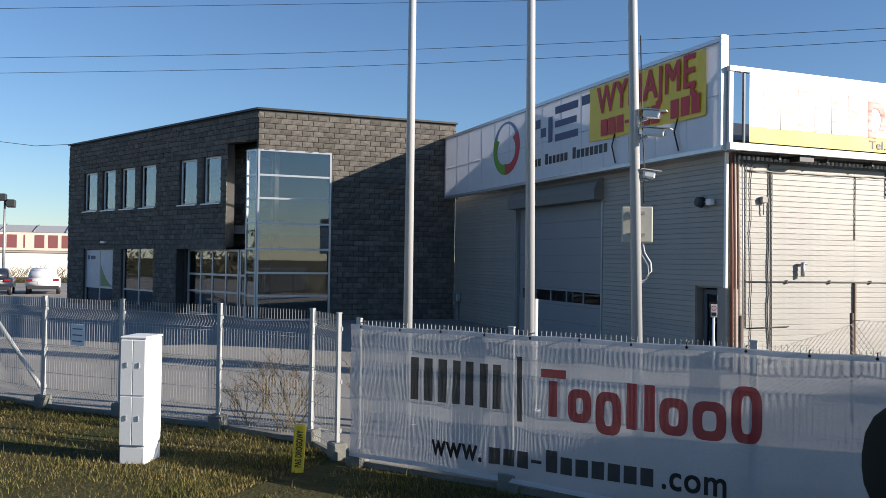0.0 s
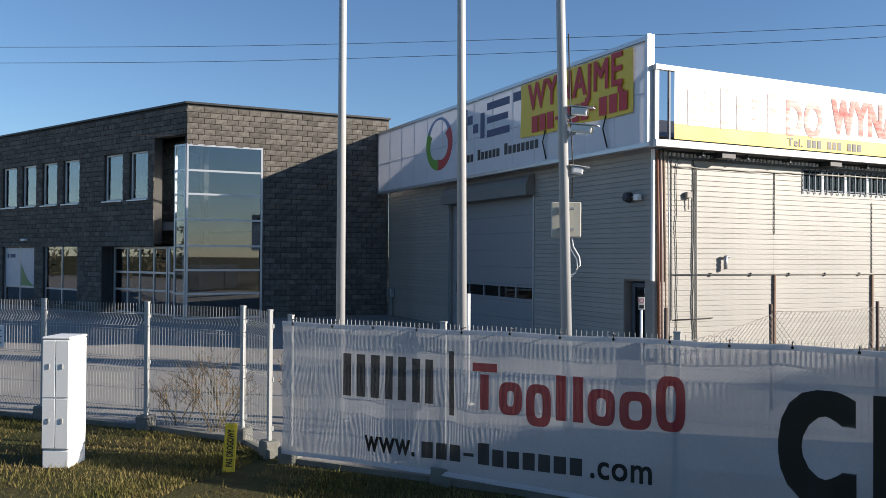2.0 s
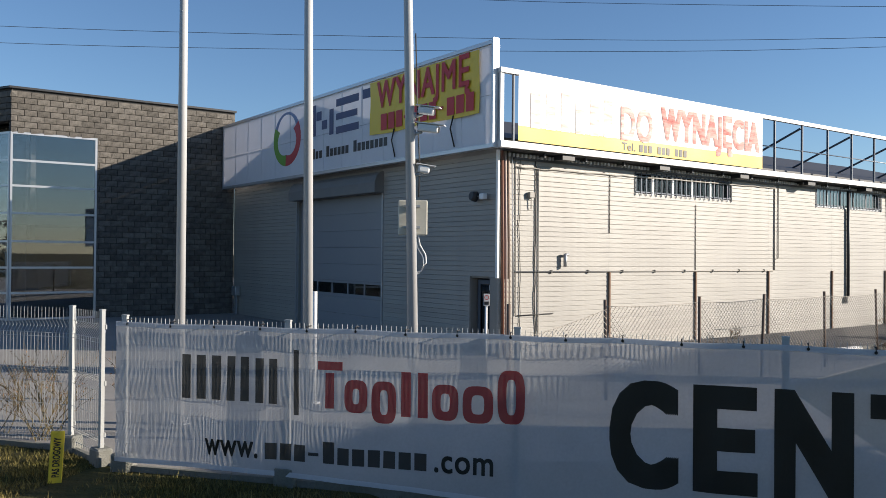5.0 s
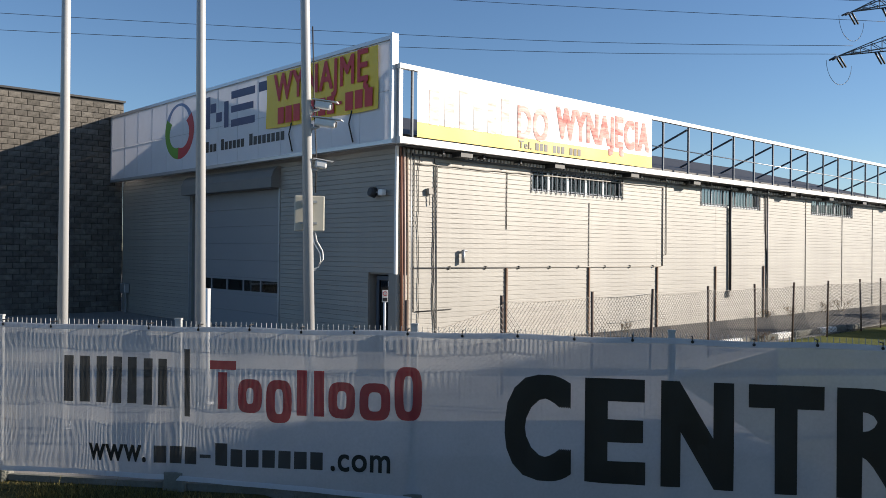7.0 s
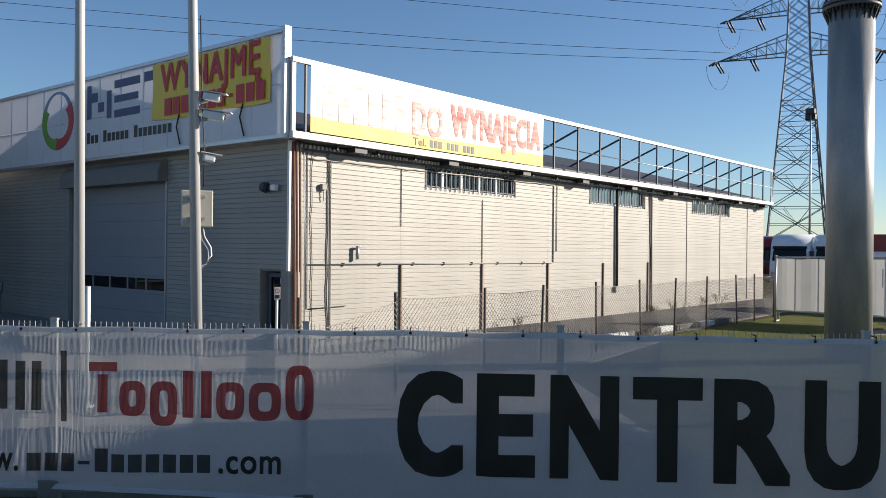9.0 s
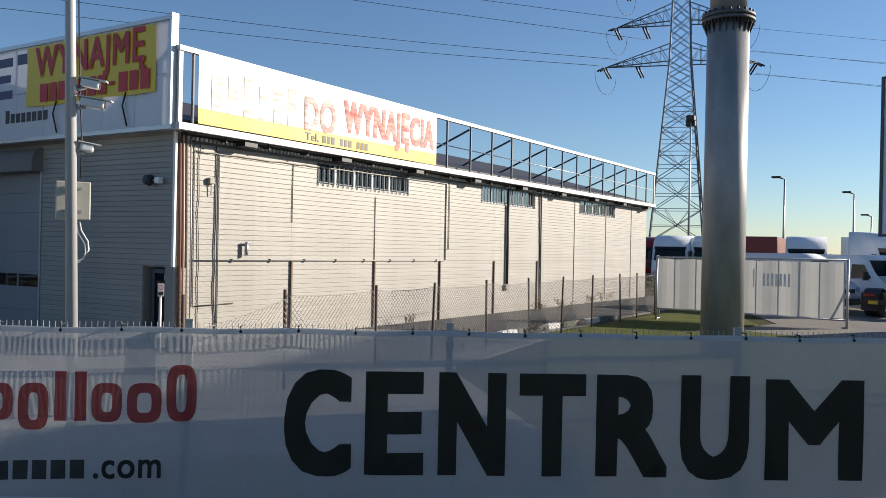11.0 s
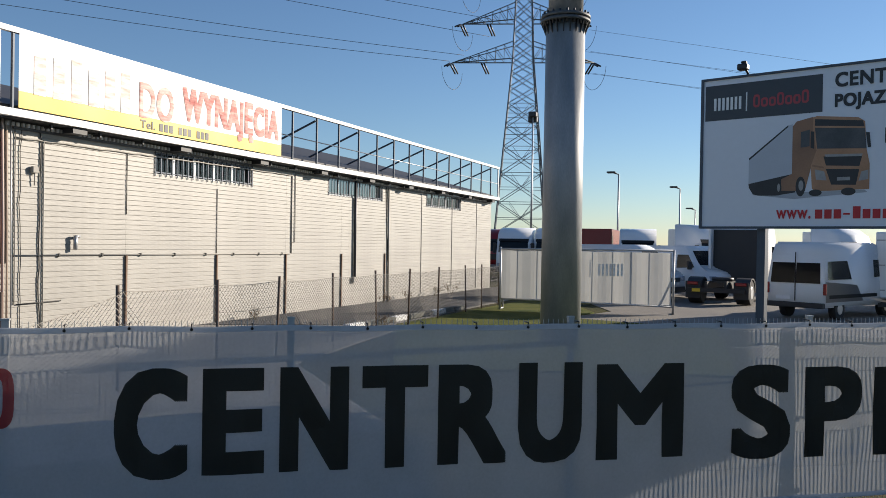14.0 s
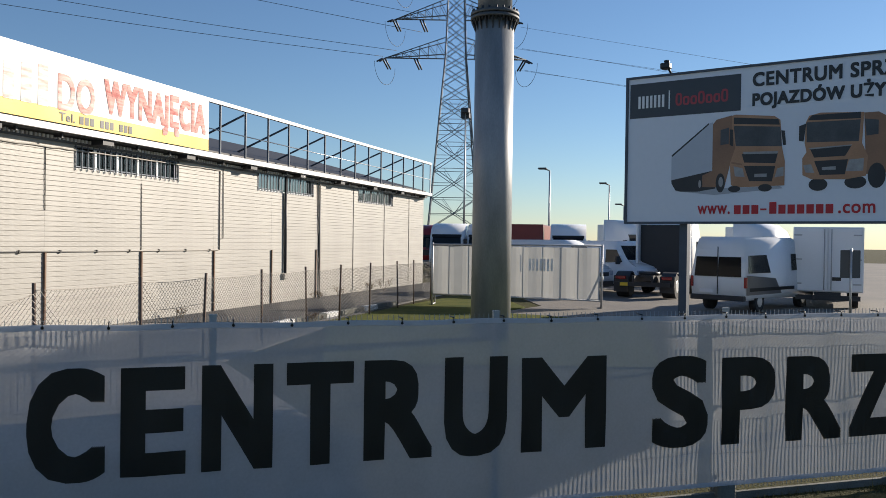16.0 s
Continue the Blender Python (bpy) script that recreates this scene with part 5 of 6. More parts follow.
# printed film on the office window
pf = thing("window_poster", "white window film with a green and blue printed curve", "poster", ML)
bars([(lx(14.15), lx(12.78), 0.85, 2.55), (lx(12.68), lx(11.3), 0.85, 2.55)], mat("film_white", (0.55, 0.58, 0.62), 0.4), pf, lambda u, v: Vector((u, 0.128, v)), "film", 1)
bm = bmesh.new()
for k in range(10):
    a, b = k / 10, (k + 1) / 10
    f_ = lambda t: (lx(12.64 - 1.3 * t), 0.9 + 1.0 * (1 - t) ** 2)
    quad(bm, [Vector((f_(a)[0], 0.124, 0.88)), Vector((f_(b)[0], 0.124, 0.88)), Vector((f_(b)[0], 0.124, f_(b)[1])), Vector((f_(a)[0], 0.124, f_(a)[1]))])
part("green_curve", bm, mat("film_green", (0.12, 0.26, 0.08), 0.4), pf)
bars([(lx(14.0), lx(13.8), 2.1, 2.3), (lx(13.7), lx(13.2), 2.12, 2.28)], NAVY, pf, lambda u, v: Vector((u, 0.124, v)), "logo_bar")

# ---- vehicles ----
PAINT = mat("white_car_paint", (0.80, 0.81, 0.82), 0.25, spread=0.02)
TYRE = mat("tyre", (0.02, 0.02, 0.02), 0.85)
CARGLASS = mat("car_glass", (0.015, 0.018, 0.022), 0.06, spread=0.02)
LAMPRED = mat("tail_lamp", (0.30, 0.015, 0.02), 0.2)
TRIM = mat("dark_plastic", (0.03, 0.03, 0.032), 0.6)
GREYP = mat("grey_paint", (0.20, 0.20, 0.205), 0.3, spread=0.03)


def wheel(parent, x, y, r, w=0.24):
    bm = bmesh.new()
    tube(bm, (x, y - w / 2, r), (x, y + w / 2, r), r, seg=20)
    t = part("wheel", bm, TYRE, parent)
    bm = bmesh.new()
    s = 1 if y > 0 else -1
    tube(bm, (x, y + s * (w / 2 - 0.02), r), (x, y + s * (w / 2 + 0.012), r), r * 0.62, r * 0.5, 14)
    part("rim", bm, GALV, t)


def shell(outline, half, r, inset=0.0, z_in=9.0):
    bm = bmesh.new()
    prism(bm, outline, -half, half)
    if inset:
        for v in bm.verts:
            if v.co.z > z_in:
                v.co.y *= 1 - inset * (v.co.z - z_in)
    bmesh.ops.bevel(bm, geom=bm.edges[:], offset=r, segments=2, affect="EDGES", clamp_overlap=True)
    for f in bm.faces:
        f.smooth = True
    return bm


def pane_of(name, pts, material, parent, label="", thick=0.02):
    """A plate through the given corners, a little thick."""
    bm = bmesh.new()
    bm.faces.new([bm.verts.new(p) for p in pts])
    bmesh.ops.solidify(bm, geom=bm.faces[:], thickness=thick)
    return part(name, bm, material, parent, label)


def van(m, label, length=5.9, crew=True, H=2.42):
    v = thing("delivery_van", label, "van", m, "vans in the lot")
    h = 1.0
    part("body", shell([(0, 0.42), (-0.02, 1.2), (0.06, 2.2), (0.22, H), (length - 1.75, H + 0.02), (length - 1.35, H - 0.18), (length - 0.75, 1.48), (length - 0.12, 1.22), (length, 0.95), (length, 0.40)], h, 0.07, 0.09, 1.1), PAINT, v)
    w = lambda z: h * (1 - 0.09 * max(0, z - 1.1))
    pane_of("windscreen", [(length - 0.80, -w(1.5) * 0.88, 1.55), (length - 0.80, w(1.5) * 0.88, 1.55), (length - 1.31, w(2.2) * 0.86, 2.21), (length - 1.31, -w(2.2) * 0.86, 2.21)], CARGLASS, v, thick=-0.03)
    for s in (-1, 1):
        y = lambda z: s * (w(z) + 0.004)
        pane_of("side_window", [(length - 1.0, y(1.45), 1.45), (length - 1.42, y(2.0), 2.02), (length - 2.1, y(2.0), 2.02), (length - 2.1, y(1.4), 1.4)], CARGLASS, v)
        if crew:
            pane_of("side_window", [(0.25, y(1.35), 1.35), (0.32, y(2.0), 1.95), (1.75, y(2.0), 1.98), (2.0, y(1.35), 1.35)], CARGLASS, v)
            pane_of("lower_side", [(0.06, y(0.6), 0.6), (0.10, y(1.3), 1.28), (2.4, y(1.3), 1.15), (2.9, y(0.6), 0.6)], GREYP, v, "grey painted lower side")
        pane_of("side_moulding", [(0.3, y(0.8) * 1.003, 0.72), (0.3, y(0.8) * 1.003, 0.84), (length - 1.9, y(0.8) * 1.003, 0.84), (length - 1.9, y(0.8) * 1.003, 0.72)], TRIM, v, thick=0.03)
        bm = bmesh.new()
        bevel_box(bm, -0.05, 0.05, s * 0.98 - 0.07, s * 0.98 + 0.03, 0.85, 1.22, 0.015, 1)
        part("tail_lamp", bm, LAMPRED, v)
        bm = bmesh.new()
        bevel_box(bm, length - 0.22, length + 0.01, s * 0.78 - 0.17, s * 0.78 + 0.17, 0.86, 1.08, 0.03, 2)
        part("headlamp", bm, mat("headlamp", (0.35, 0.40, 0.48), 0.1), v)
        bm = bmesh.new()
        bevel_box(bm, length - 1.2, length - 1.05, s * 1.14 - 0.10, s * 1.14 + 0.10, 1.35, 1.72, 0.03, 2)
        tube(bm, (length - 1.1, s * 0.9, 1.45), (length - 1.1, s * 1.1, 1.45), 0.03)
        part("mirror", bm, TRIM, v)
        for x in (1.15, length - 1.05):
            wheel(v, x, s * 0.86, 0.35)
    for s in (-1, 1):
        pane_of("rear_window", [(-0.045, s * 0.02, 1.22), (-0.045, s * 0.86, 1.22), (0.01, s * 0.82, 1.90), (0.01, s * 0.02, 1.90)], CARGLASS, v, thick=0.03 * s)
    bm = bmesh.new()
    box(bm, -0.045, -0.015, -0.012, 0.012, 0.62, 2.25)
    part("door_gap", bm, TRIM, v)
    bm = bmesh.new()
    bevel_box(bm, -0.12, 0.1, -0.98, 0.98, 0.40, 0.58, 0.03, 2)
    part("rear_bumper", bm, TRIM, v)
    bm = bmesh.new()
    box(bm, -0.035, -0.022, -0.30 + 0.45, 0.22 + 0.45, 0.66, 0.78)
    part("number_plate_bar", bm, SIGNW, v)
    bm = bmesh.new()
    bevel_box(bm, length - 0.04, length + 0.04, -0.95, 0.95, 0.36, 0.62, 0.03, 2)
    part("front_bumper", bm, TRIM, v)
    bm = bmesh.new()
    bevel_box(bm, length - 0.02, length + 0.03, -0.45, 0.45, 0.84, 1.02, 0.02, 1)
    part("grille", bm, TRIM, v)
    return v


def heading(x, y, hx, hy):
    return pose(x, y, 0, 0, 0, math.degrees(math.atan2(hy, hx)))


van(heading(18.3, -15.1, 0.89, -0.46), "white panel van with grey lower side and rear windows, parked", 5.9, True, 2.6)
van(heading(31.2, -7.7, -0.62, -0.785), "white panel van parked with its nose towards the lot", 5.9, False)
van(heading(27.0, -5.4, -0.30, -0.95), "white panel van half hidden behind the framed banner", 5.2, False)


def lorry(m, label, paint=PAINT, tail=3.4, banner_text=""):
    """A tractor unit; the cab's front at x = 0, heading +x, chassis behind."""
    t = thing("lorry", label, "lorry", m, "lorries in the lot")
    part("cab", shell([(0, 0.55), (0.03, 1.3), (-0.06, 1.75), (-0.26, 2.62), (-0.55, 3.15), (-1.1, 3.5), (-2.2, 3.62), (-2.25, 3.6), (-2.25, 0.75), (-1.9, 0.75), (-1.85, 1.1), (-0.95, 1.1), (-0.9, 0.55)], 1.22, 0.08), paint, t)
    pane_of("windscreen", [(-0.055, -1.08, 1.82), (-0.055, 1.08, 1.82), (-0.245, 1.02, 2.62), (-0.245, -1.02, 2.62)], CARGLASS, t, thick=-0.04)
    pane_of("sun_visor", [(-0.16, -1.08, 2.60), (-0.16, 1.08, 2.60), (-0.28, 1.08, 2.80), (-0.28, -1.08, 2.80)], TRIM, t, thick=0.02)
    bm = bmesh.new()
    bevel_box(bm, -0.1, 0.05, -0.62, 0.62, 1.16, 1.62, 0.03, 2)
    part("grille", bm, TRIM, t)
    bm = bmesh.new()
    bevel_box(bm, -0.1, 0.07, -1.2, 1.2, 0.42, 0.78, 0.04, 2)
    part("bumper", bm, GREYP, t)
    for s in (-1, 1):
        pane_of("side_window", [(-0.35, s * 1.225, 1.72), (-0.45, s * 1.225, 2.45), (-1.2, s * 1.225, 2.45), (-1.2, s * 1.225, 1.72)], CARGLASS, t, thick=0.02)
        bm = bmesh.new()
        bevel_box(bm, -0.05, 0.06, s * 0.92 - 0.22, s * 0.92 + 0.22, 0.82, 1.05, 0.03, 2)
        part("headlamp", bm, mat("headlamp", (0.35, 0.40, 0.48), 0.1), t)
        bm = bmesh.new()
        bevel_box(bm, -0.20, -0.05, s * 1.40 - 0.10, s * 1.40 + 0.10, 1.75, 2.5, 0.03, 2)
        tube(bm, (-0.15, s * 1.2, 2.4), (-0.12, s * 1.38, 2.4), 0.03)
        part("mirror", bm, TRIM, t)
        wheel(t, -1.4, s * 1.02, 0.5, 0.3)
        wheel(t, -1.4 - tail, s * 0.98, 0.5, 0.55)
        bm = bmesh.new()
        prism(bm, [(-1.4 - tail + 0.65 * math.cos(a), 0.5 + 0.62 * math.sin(a)) for a in [math.pi * k / 8 for k in range(9)]] + [(-1.4 - tail + 0.60 * math.cos(a), 0.5 + 0.56 * math.sin(a)) for a in [math.pi * k / 8 for k in range(8, -1, -1)]], s * 0.98 - 0.3, s * 0.98 + 0.3)
        part("mudguard", bm, TRIM, t)
        bm = bmesh.new()
        box(bm, -1.4 - tail - 0.72, -1.4 - tail - 0.69, s * 0.98 - 0.3, s * 0.98 + 0.3, 0.25, 0.95)
        part("mudflap", bm, TRIM, t)
        bm = bmesh.new()
        bevel_box(bm, -1.4 - tail - 0.78, -1.4 - tail - 0.73, s * 0.98 - 0.22, s * 0.98 + 0.22, 0.8, 0.93, 0.015, 1)
        part("tail_lamp", bm, LAMPRED, t)
        bm = bmesh.new()
        box(bm, -1.4 - tail - 0.9, -2.0, s * 0.40 - 0.05, s * 0.40 + 0.05, 0.65, 0.95)
        part("chassis_rail", bm, TRIM, t)
    bm = bmesh.new()
    tube(bm, (-1.4 - tail + 0.3, 0, 0.97), (-1.4 - tail + 0.3, 0, 1.1), 0.45, seg=18)
    box(bm, -1.4 - tail - 0.3, -1.4 - tail + 0.8, -0.32, 0.32, 0.9, 0.968)
    part("fifth_wheel", bm, DARK, t)
    bm = bmesh.new()
    box(bm, -1.4 - tail - 0.95, -1.4 - tail - 0.80, -1.15, 1.15, 0.50, 0.68)
    part("rear_beam", bm, TRIM, t)
    bm = bmesh.new()
    box(bm, -1.4 - tail - 0.97, -1.4 - tail - 0.951, 0.62, 0.95, 0.52, 0.66)
    part("marker_plate", bm, YELLOW, t, "small yellow marker plate")
    bm = bmesh.new()
    bevel_box(bm, -2.42, -2.27, -1.1, 1.1, 0.9, 3.2, 0.03, 1)
    part("cab_back", bm, TRIM, t)
    for s in (-1, 1):
        bm = bmesh.new()
        bevel_box(bm, -2.85, -2.28, s * 1.15 - 0.06, s * 1.15 + 0.06, 0.9, 3.35, 0.03, 1)
        part("side_deflector", bm, paint, t)
    if banner_text:
        pane_of("windscreen_card", [(-0.035, -0.98, 1.88), (-0.035, 0.98, 1.88), (-0.155, 0.98, 2.38), (-0.155, -0.98, 2.38)], SIGNW, t, thick=0.006)
        lettering(banner_text, 1.8, 0.36, NAVY, t, lambda u, v: Vector((-0.022 - 0.24 * (v + 0.07), -0.9 + u, 1.95 + v)), bold=0.03)
    return t


lorry(heading(34.0, -11.6, -0.72, -0.69), "white lorry tractor with a lettered windscreen card", PAINT, 3.4, "WYNAJEM")
lorry(heading(30.2, -13.2, 0.985, -0.17), "white lorry tractor seen from its dark bare chassis end", PAINT, 4.0)
lorry(heading(44.8, 3.2, -1, -0.1), "white lorry tractor parked in the row behind")
lorry(heading(45.3, 0.6, -1, -0.1), "white lorry tractor parked in the row behind")
lorry(heading(44.6, -5.6, -1, -0.15), "white lorry tractor parked in the row behind")
lorry(heading(50.5, 6.6, -1, -0.1), "dark red lorry tractor beyond the warehouse end", mat("red_paint", (0.22, 0.015, 0.02), 0.3))
lorry(heading(38.0, -18.5, -0.7, -0.7), "white lorry tractor parked behind the billboard")
rt = thing("box_trailer", "dark red box trailer parked in the row behind", "trailer", heading(45.6, -2.5, -1, -0.1), "lorries in the lot")
bm = bmesh.new()
bevel_box(bm, -7, 0, -1.15, 1.15, 1.1, 3.58, 0.04, 1)
part("body", bm, mat("red_paint", (0.22, 0.015, 0.02), 0.3), rt)
bm = bmesh.new()
box(bm, -6.9, -0.1, -0.45, 0.45, 0.75, 1.09)
part("chassis", bm, TRIM, rt)
for x in (-1.2, -5.5):
    for s in (-1, 1):
        wheel(rt, x, s * 0.95, 0.48, 0.3)
bt = thing("box_lorry", "white box lorry with closed rear doors", "lorry", heading(21.57, -18.97, 0.992, -0.126), "lorries in the lot")
bm = bmesh.new()
bevel_box(bm, 0, 5.2, -1.19, 1.19, 0.62, 3.02, 0.03, 1)
part("box_body", bm, PAINT, bt)
for s in (-1, 1):
    bm = bmesh.new()
    bevel_box(bm, -0.05, -0.004, s * 0.585 - 0.575, s * 0.585 + 0.575, 0.66, 2.98, 0.015, 1)
    d = part("rear_door", bm, PAINT, bt)
    for z in (0.9, 1.8, 2.7):
        bm = bmesh.new()
        box(bm, -0.07, -0.051, s * 1.0 - 0.12, s * 1.0 + 0.16, z, z + 0.05)
        part("hinge", bm, GALV, d)
    bm = bmesh.new()
    tube(bm, (-0.10, s * 0.12, 0.7), (-0.10, s * 0.12, 2.95), 0.016)
    part("lock_bar", bm, GALV, d)
    for x in (1.2, 6.3):
        wheel(bt, x, s * 0.9, 0.42, 0.3)
bm = bmesh.new()
box(bm, 0.0, 6.0, -0.45, 0.45, 0.4, 0.6)
box(bm, -0.03, 0.05, -1.1, 1.1, 0.32, 0.5)
part("chassis", bm, TRIM, bt)
part("cab", shell([(5.4, 0.5), (5.4, 2.3), (5.7, 2.45), (6.6, 2.35), (7.2, 1.5), (7.5, 1.2), (7.5, 0.4)], 1.0, 0.06), PAINT, bt)
bm = bmesh.new()
bevel_box(bm, -0.065, -0.052, -0.45, -0.15, 1.05, 1.18, 0.005, 1)
part("number_plate_bar", bm, BLACK, bt)


def car(m, label, paint):
    c = thing("parked_car", label, "car", m, "cars by the far hall")
    part("body", shell([(0.02, 0.35), (-0.02, 0.75), (0.05, 0.95), (4.1, 0.92), (4.3, 0.65), (4.28, 0.3)], 0.91, 0.07), paint, c)
    part("cabin", shell([(0.08, 0.9), (0.45, 1.40), (0.9, 1.50), (2.2, 1.48), (3.1, 0.92)], 0.80, 0.07, 0.3, 0.9), paint, c)
    pane_of("rear_window", [(0.18, -0.62, 1.02), (0.18, 0.62, 1.02), (0.45, 0.52, 1.36), (0.45, -0.52, 1.36)], CARGLASS, c, thick=0.04)
    for s in (-1, 1):
        pane_of("side_window", [(0.6, s * 0.79, 1.0), (0.85, s * 0.70, 1.38), (2.2, s * 0.70, 1.38), (2.8, s * 0.79, 1.0)], CARGLASS, c)
        bm = bmesh.new()
        bevel_box(bm, -0.04, 0.1, s * 0.70 - 0.16, s * 0.70 + 0.16, 0.78, 0.90, 0.02, 1)
        part("tail_lamp", bm, LAMPRED, c)
        for x in (0.8, 3.4):
            wheel(c, x, s * 0.80, 0.32, 0.2)
    bm = bmesh.new()
    bevel_box(bm, -0.06, 0.06, -0.85, 0.85, 0.30, 0.50, 0.03, 1)
    part("bumper", bm, TRIM, c)
    bm = bmesh.new()
    box(bm, -0.035, -0.02, -0.26, 0.26, 0.62, 0.73)
    part("number_plate_bar", bm, SIGNW, c)


car(heading(-16.5, 38.6, -0.05, 1), "white hatchback parked by the far hall", PAINT)
car(heading(-18.9, 37.2, -0.05, 1), "dark blue car parked by the far hall", mat("dark_car", (0.02, 0.025, 0.04), 0.25))

# ---- distance ----
fh = thing("far_hall", "long pale industrial hall with a sheet roof and a lettered parapet", "hall", pose(-70, 75, 0, 0, 0, 5))
FHW = mat("far_wall", (0.70, 0.66, 0.58), 0.7, spread=0.06, scale=0.4)
bm = bmesh.new()
box(bm, 0, 80, 0, 20, 0, 2.5)
part("wall", bm, FHW, fh)
bm = bmesh.new()
box(bm, 0, 80, -0.25, 20, 2.72, 4.55)
part("parapet", bm, mat("far_band", (0.62, 0.53, 0.44), 0.7, spread=0.05), fh)
bm = bmesh.new()
box(bm, 0, 80, -0.15, 20, 2.5, 2.719)
part("band_joint", bm, mat("far_joint", (0.35, 0.30, 0.26), 0.7), fh)
bm = bmesh.new()
prism(bm, [(-0.3, 4.56), (4, 5.4), (20, 5.4), (20, 4.56)], 0, 80, Matrix(((0, 1, 0, 0), (1, 0, 0, 0), (0, 0, 1, 0), (0, 0, 0, 1))))
part("roof", bm, mat("far_roof", (0.42, 0.41, 0.40), 0.5), fh)
for i in range(26):
    bm = bmesh.new()
    tube(bm, (1.5 + 3 * i, -0.3, 4.62), (1.5 + 3 * i + 0.5, 3.9, 5.46), 0.06, seg=5)
    part("roof_seam", bm, GALV, fh)
bars([(44.6 + 1.25 * i, 45.5 + 1.25 * i, 2.98, 4.3) for i in range(8) if i not in (3,)] + [(48.6, 48.75, 2.98, 4.3)], mat("far_print", (0.20, 0.06, 0.06), 0.6), fh, lambda u, v: Vector((u, -0.27, v)), "printed_bar", 1)

shrubs = bmesh.new()
r = random.Random(5)
for i in range(420):
    x, y = r.uniform(-40, -8), 62 + r.uniform(0, 10)
    p = Vector((x, y, 0))
    for k in range(3):
        q = p + Vector((r.uniform(-0.4, 0.4), r.uniform(-0.3, 0.3), r.uniform(0.2, 0.5)))
        tube(shrubs, p, q, 0.03, 0.012, 3, False, False)
        p = q
tagged(part("scrub", shrubs, mat("scrub", (0.16, 0.11, 0.06), 0.9, rand=0.4), None, "bare brown scrub before the far hall", kind="stuff"), category="scrub")


def tree_belt(pts, seed):
    """A dense belt of bare dark trees along the far side of the street, one mesh of trunks, limbs and twig clumps."""
    rnd = random.Random(seed)
    bm = bmesh.new()
    for (x0, y0), (x1, y1) in zip(pts, pts[1:]):
        n = int(math.hypot(x1 - x0, y1 - y0) / 1.6)
        for i in range(n):
            t = (i + rnd.random()) / n
            base = Vector((x0 + (x1 - x0) * t + rnd.uniform(-2, 2), y0 + (y1 - y0) * t + rnd.uniform(-2, 2), -0.1))
            h = rnd.uniform(4.5, 7)
            tube(bm, base, base + Vector((rnd.uniform(-0.4, 0.4), rnd.uniform(-0.4, 0.4), h * 0.8)), 0.16, 0.05, 5, False, False)
            for k in range(110):
                z = h * rnd.uniform(0.06, 1.0)
                c = base + Vector((rnd.gauss(0, 1.0), rnd.gauss(0, 1.0), z))
                a = Vector((rnd.uniform(-1, 1), rnd.uniform(-1, 1), rnd.uniform(-0.2, 1.2))).normalized()
                o = a.orthogonal().normalized() * rnd.uniform(0.08, 0.2)
                quad(bm, [c - a * 0.45, c + o, c + a * 0.45, c - o])
    return bm


tagged(part("tree_belt", tree_belt([(-8, -75), (-45, -58), (-62, -20), (-62, 30), (-48, 62)], 21), mat("bark_and_twigs", (0.055, 0.05, 0.035), 0.9, rand=0.4), None, "dark belt of dense winter trees across the street", kind="stuff"), category="trees")


def street_lamp(x, y, h, label, dbl=False):
    s = thing("street_lamp", label, "street lamp", pose(x, y, 0), "lot lamps")
    bm = bmesh.new()
    tube(bm, (0, 0, 0), (0, 0, h), 0.11, 0.06, 10)
    part("pole", bm, GALV, s)
    bm = bmesh.new()
    if dbl:
        bevel_box(bm, -0.5, 0.1, -0.4, 0.3, h - 0.2, h + 0.25, 0.05, 1)
        bevel_box(bm, 0.1, 0.6, -0.3, 0.5, h - 0.6, h - 0.1, 0.05, 1)
    else:
        tube(bm, (0, 0, h), (-0.25, 0.5, h + 0.15), 0.05)
        bevel_box(bm, -0.55, 0.0, 0.2, 0.9, h + 0.08, h + 0.22, 0.04, 1)
    part("head", bm, DARK, s)


street_lamp(59.85, 6.3, 14.0, "tall lot floodlight mast", True)
street_lamp(56.7, -2.0, 8.3, "slender street lamp in the truck lot")
street_lamp(67.3, -5.7, 7.8, "slender street lamp in the truck lot")
street_lamp(77.4, -6.1, 6.3, "slender street lamp in the truck lot")
street_lamp(-19.3, 45.0, 5.9, "slender floodlight pole in the far yard", True)

# pylon
PY = Matrix.Translation((92.98, 17.5, -0.7)) @ pose(0, 0, 0, 0, 0, 108)
pyl = thing("pylon", "tall lattice steel power pylon with cross arms", "pylon", PY)
PYM = mat("pylon_steel", (0.17, 0.19, 0.21), 0.6, metal=0.4, spread=0.15)


def half(z):
    return 3.75 - (3.75 - 1.35) * z / 27.3 if z < 27.3 else 1.35 - 0.035 * (z - 27.3)


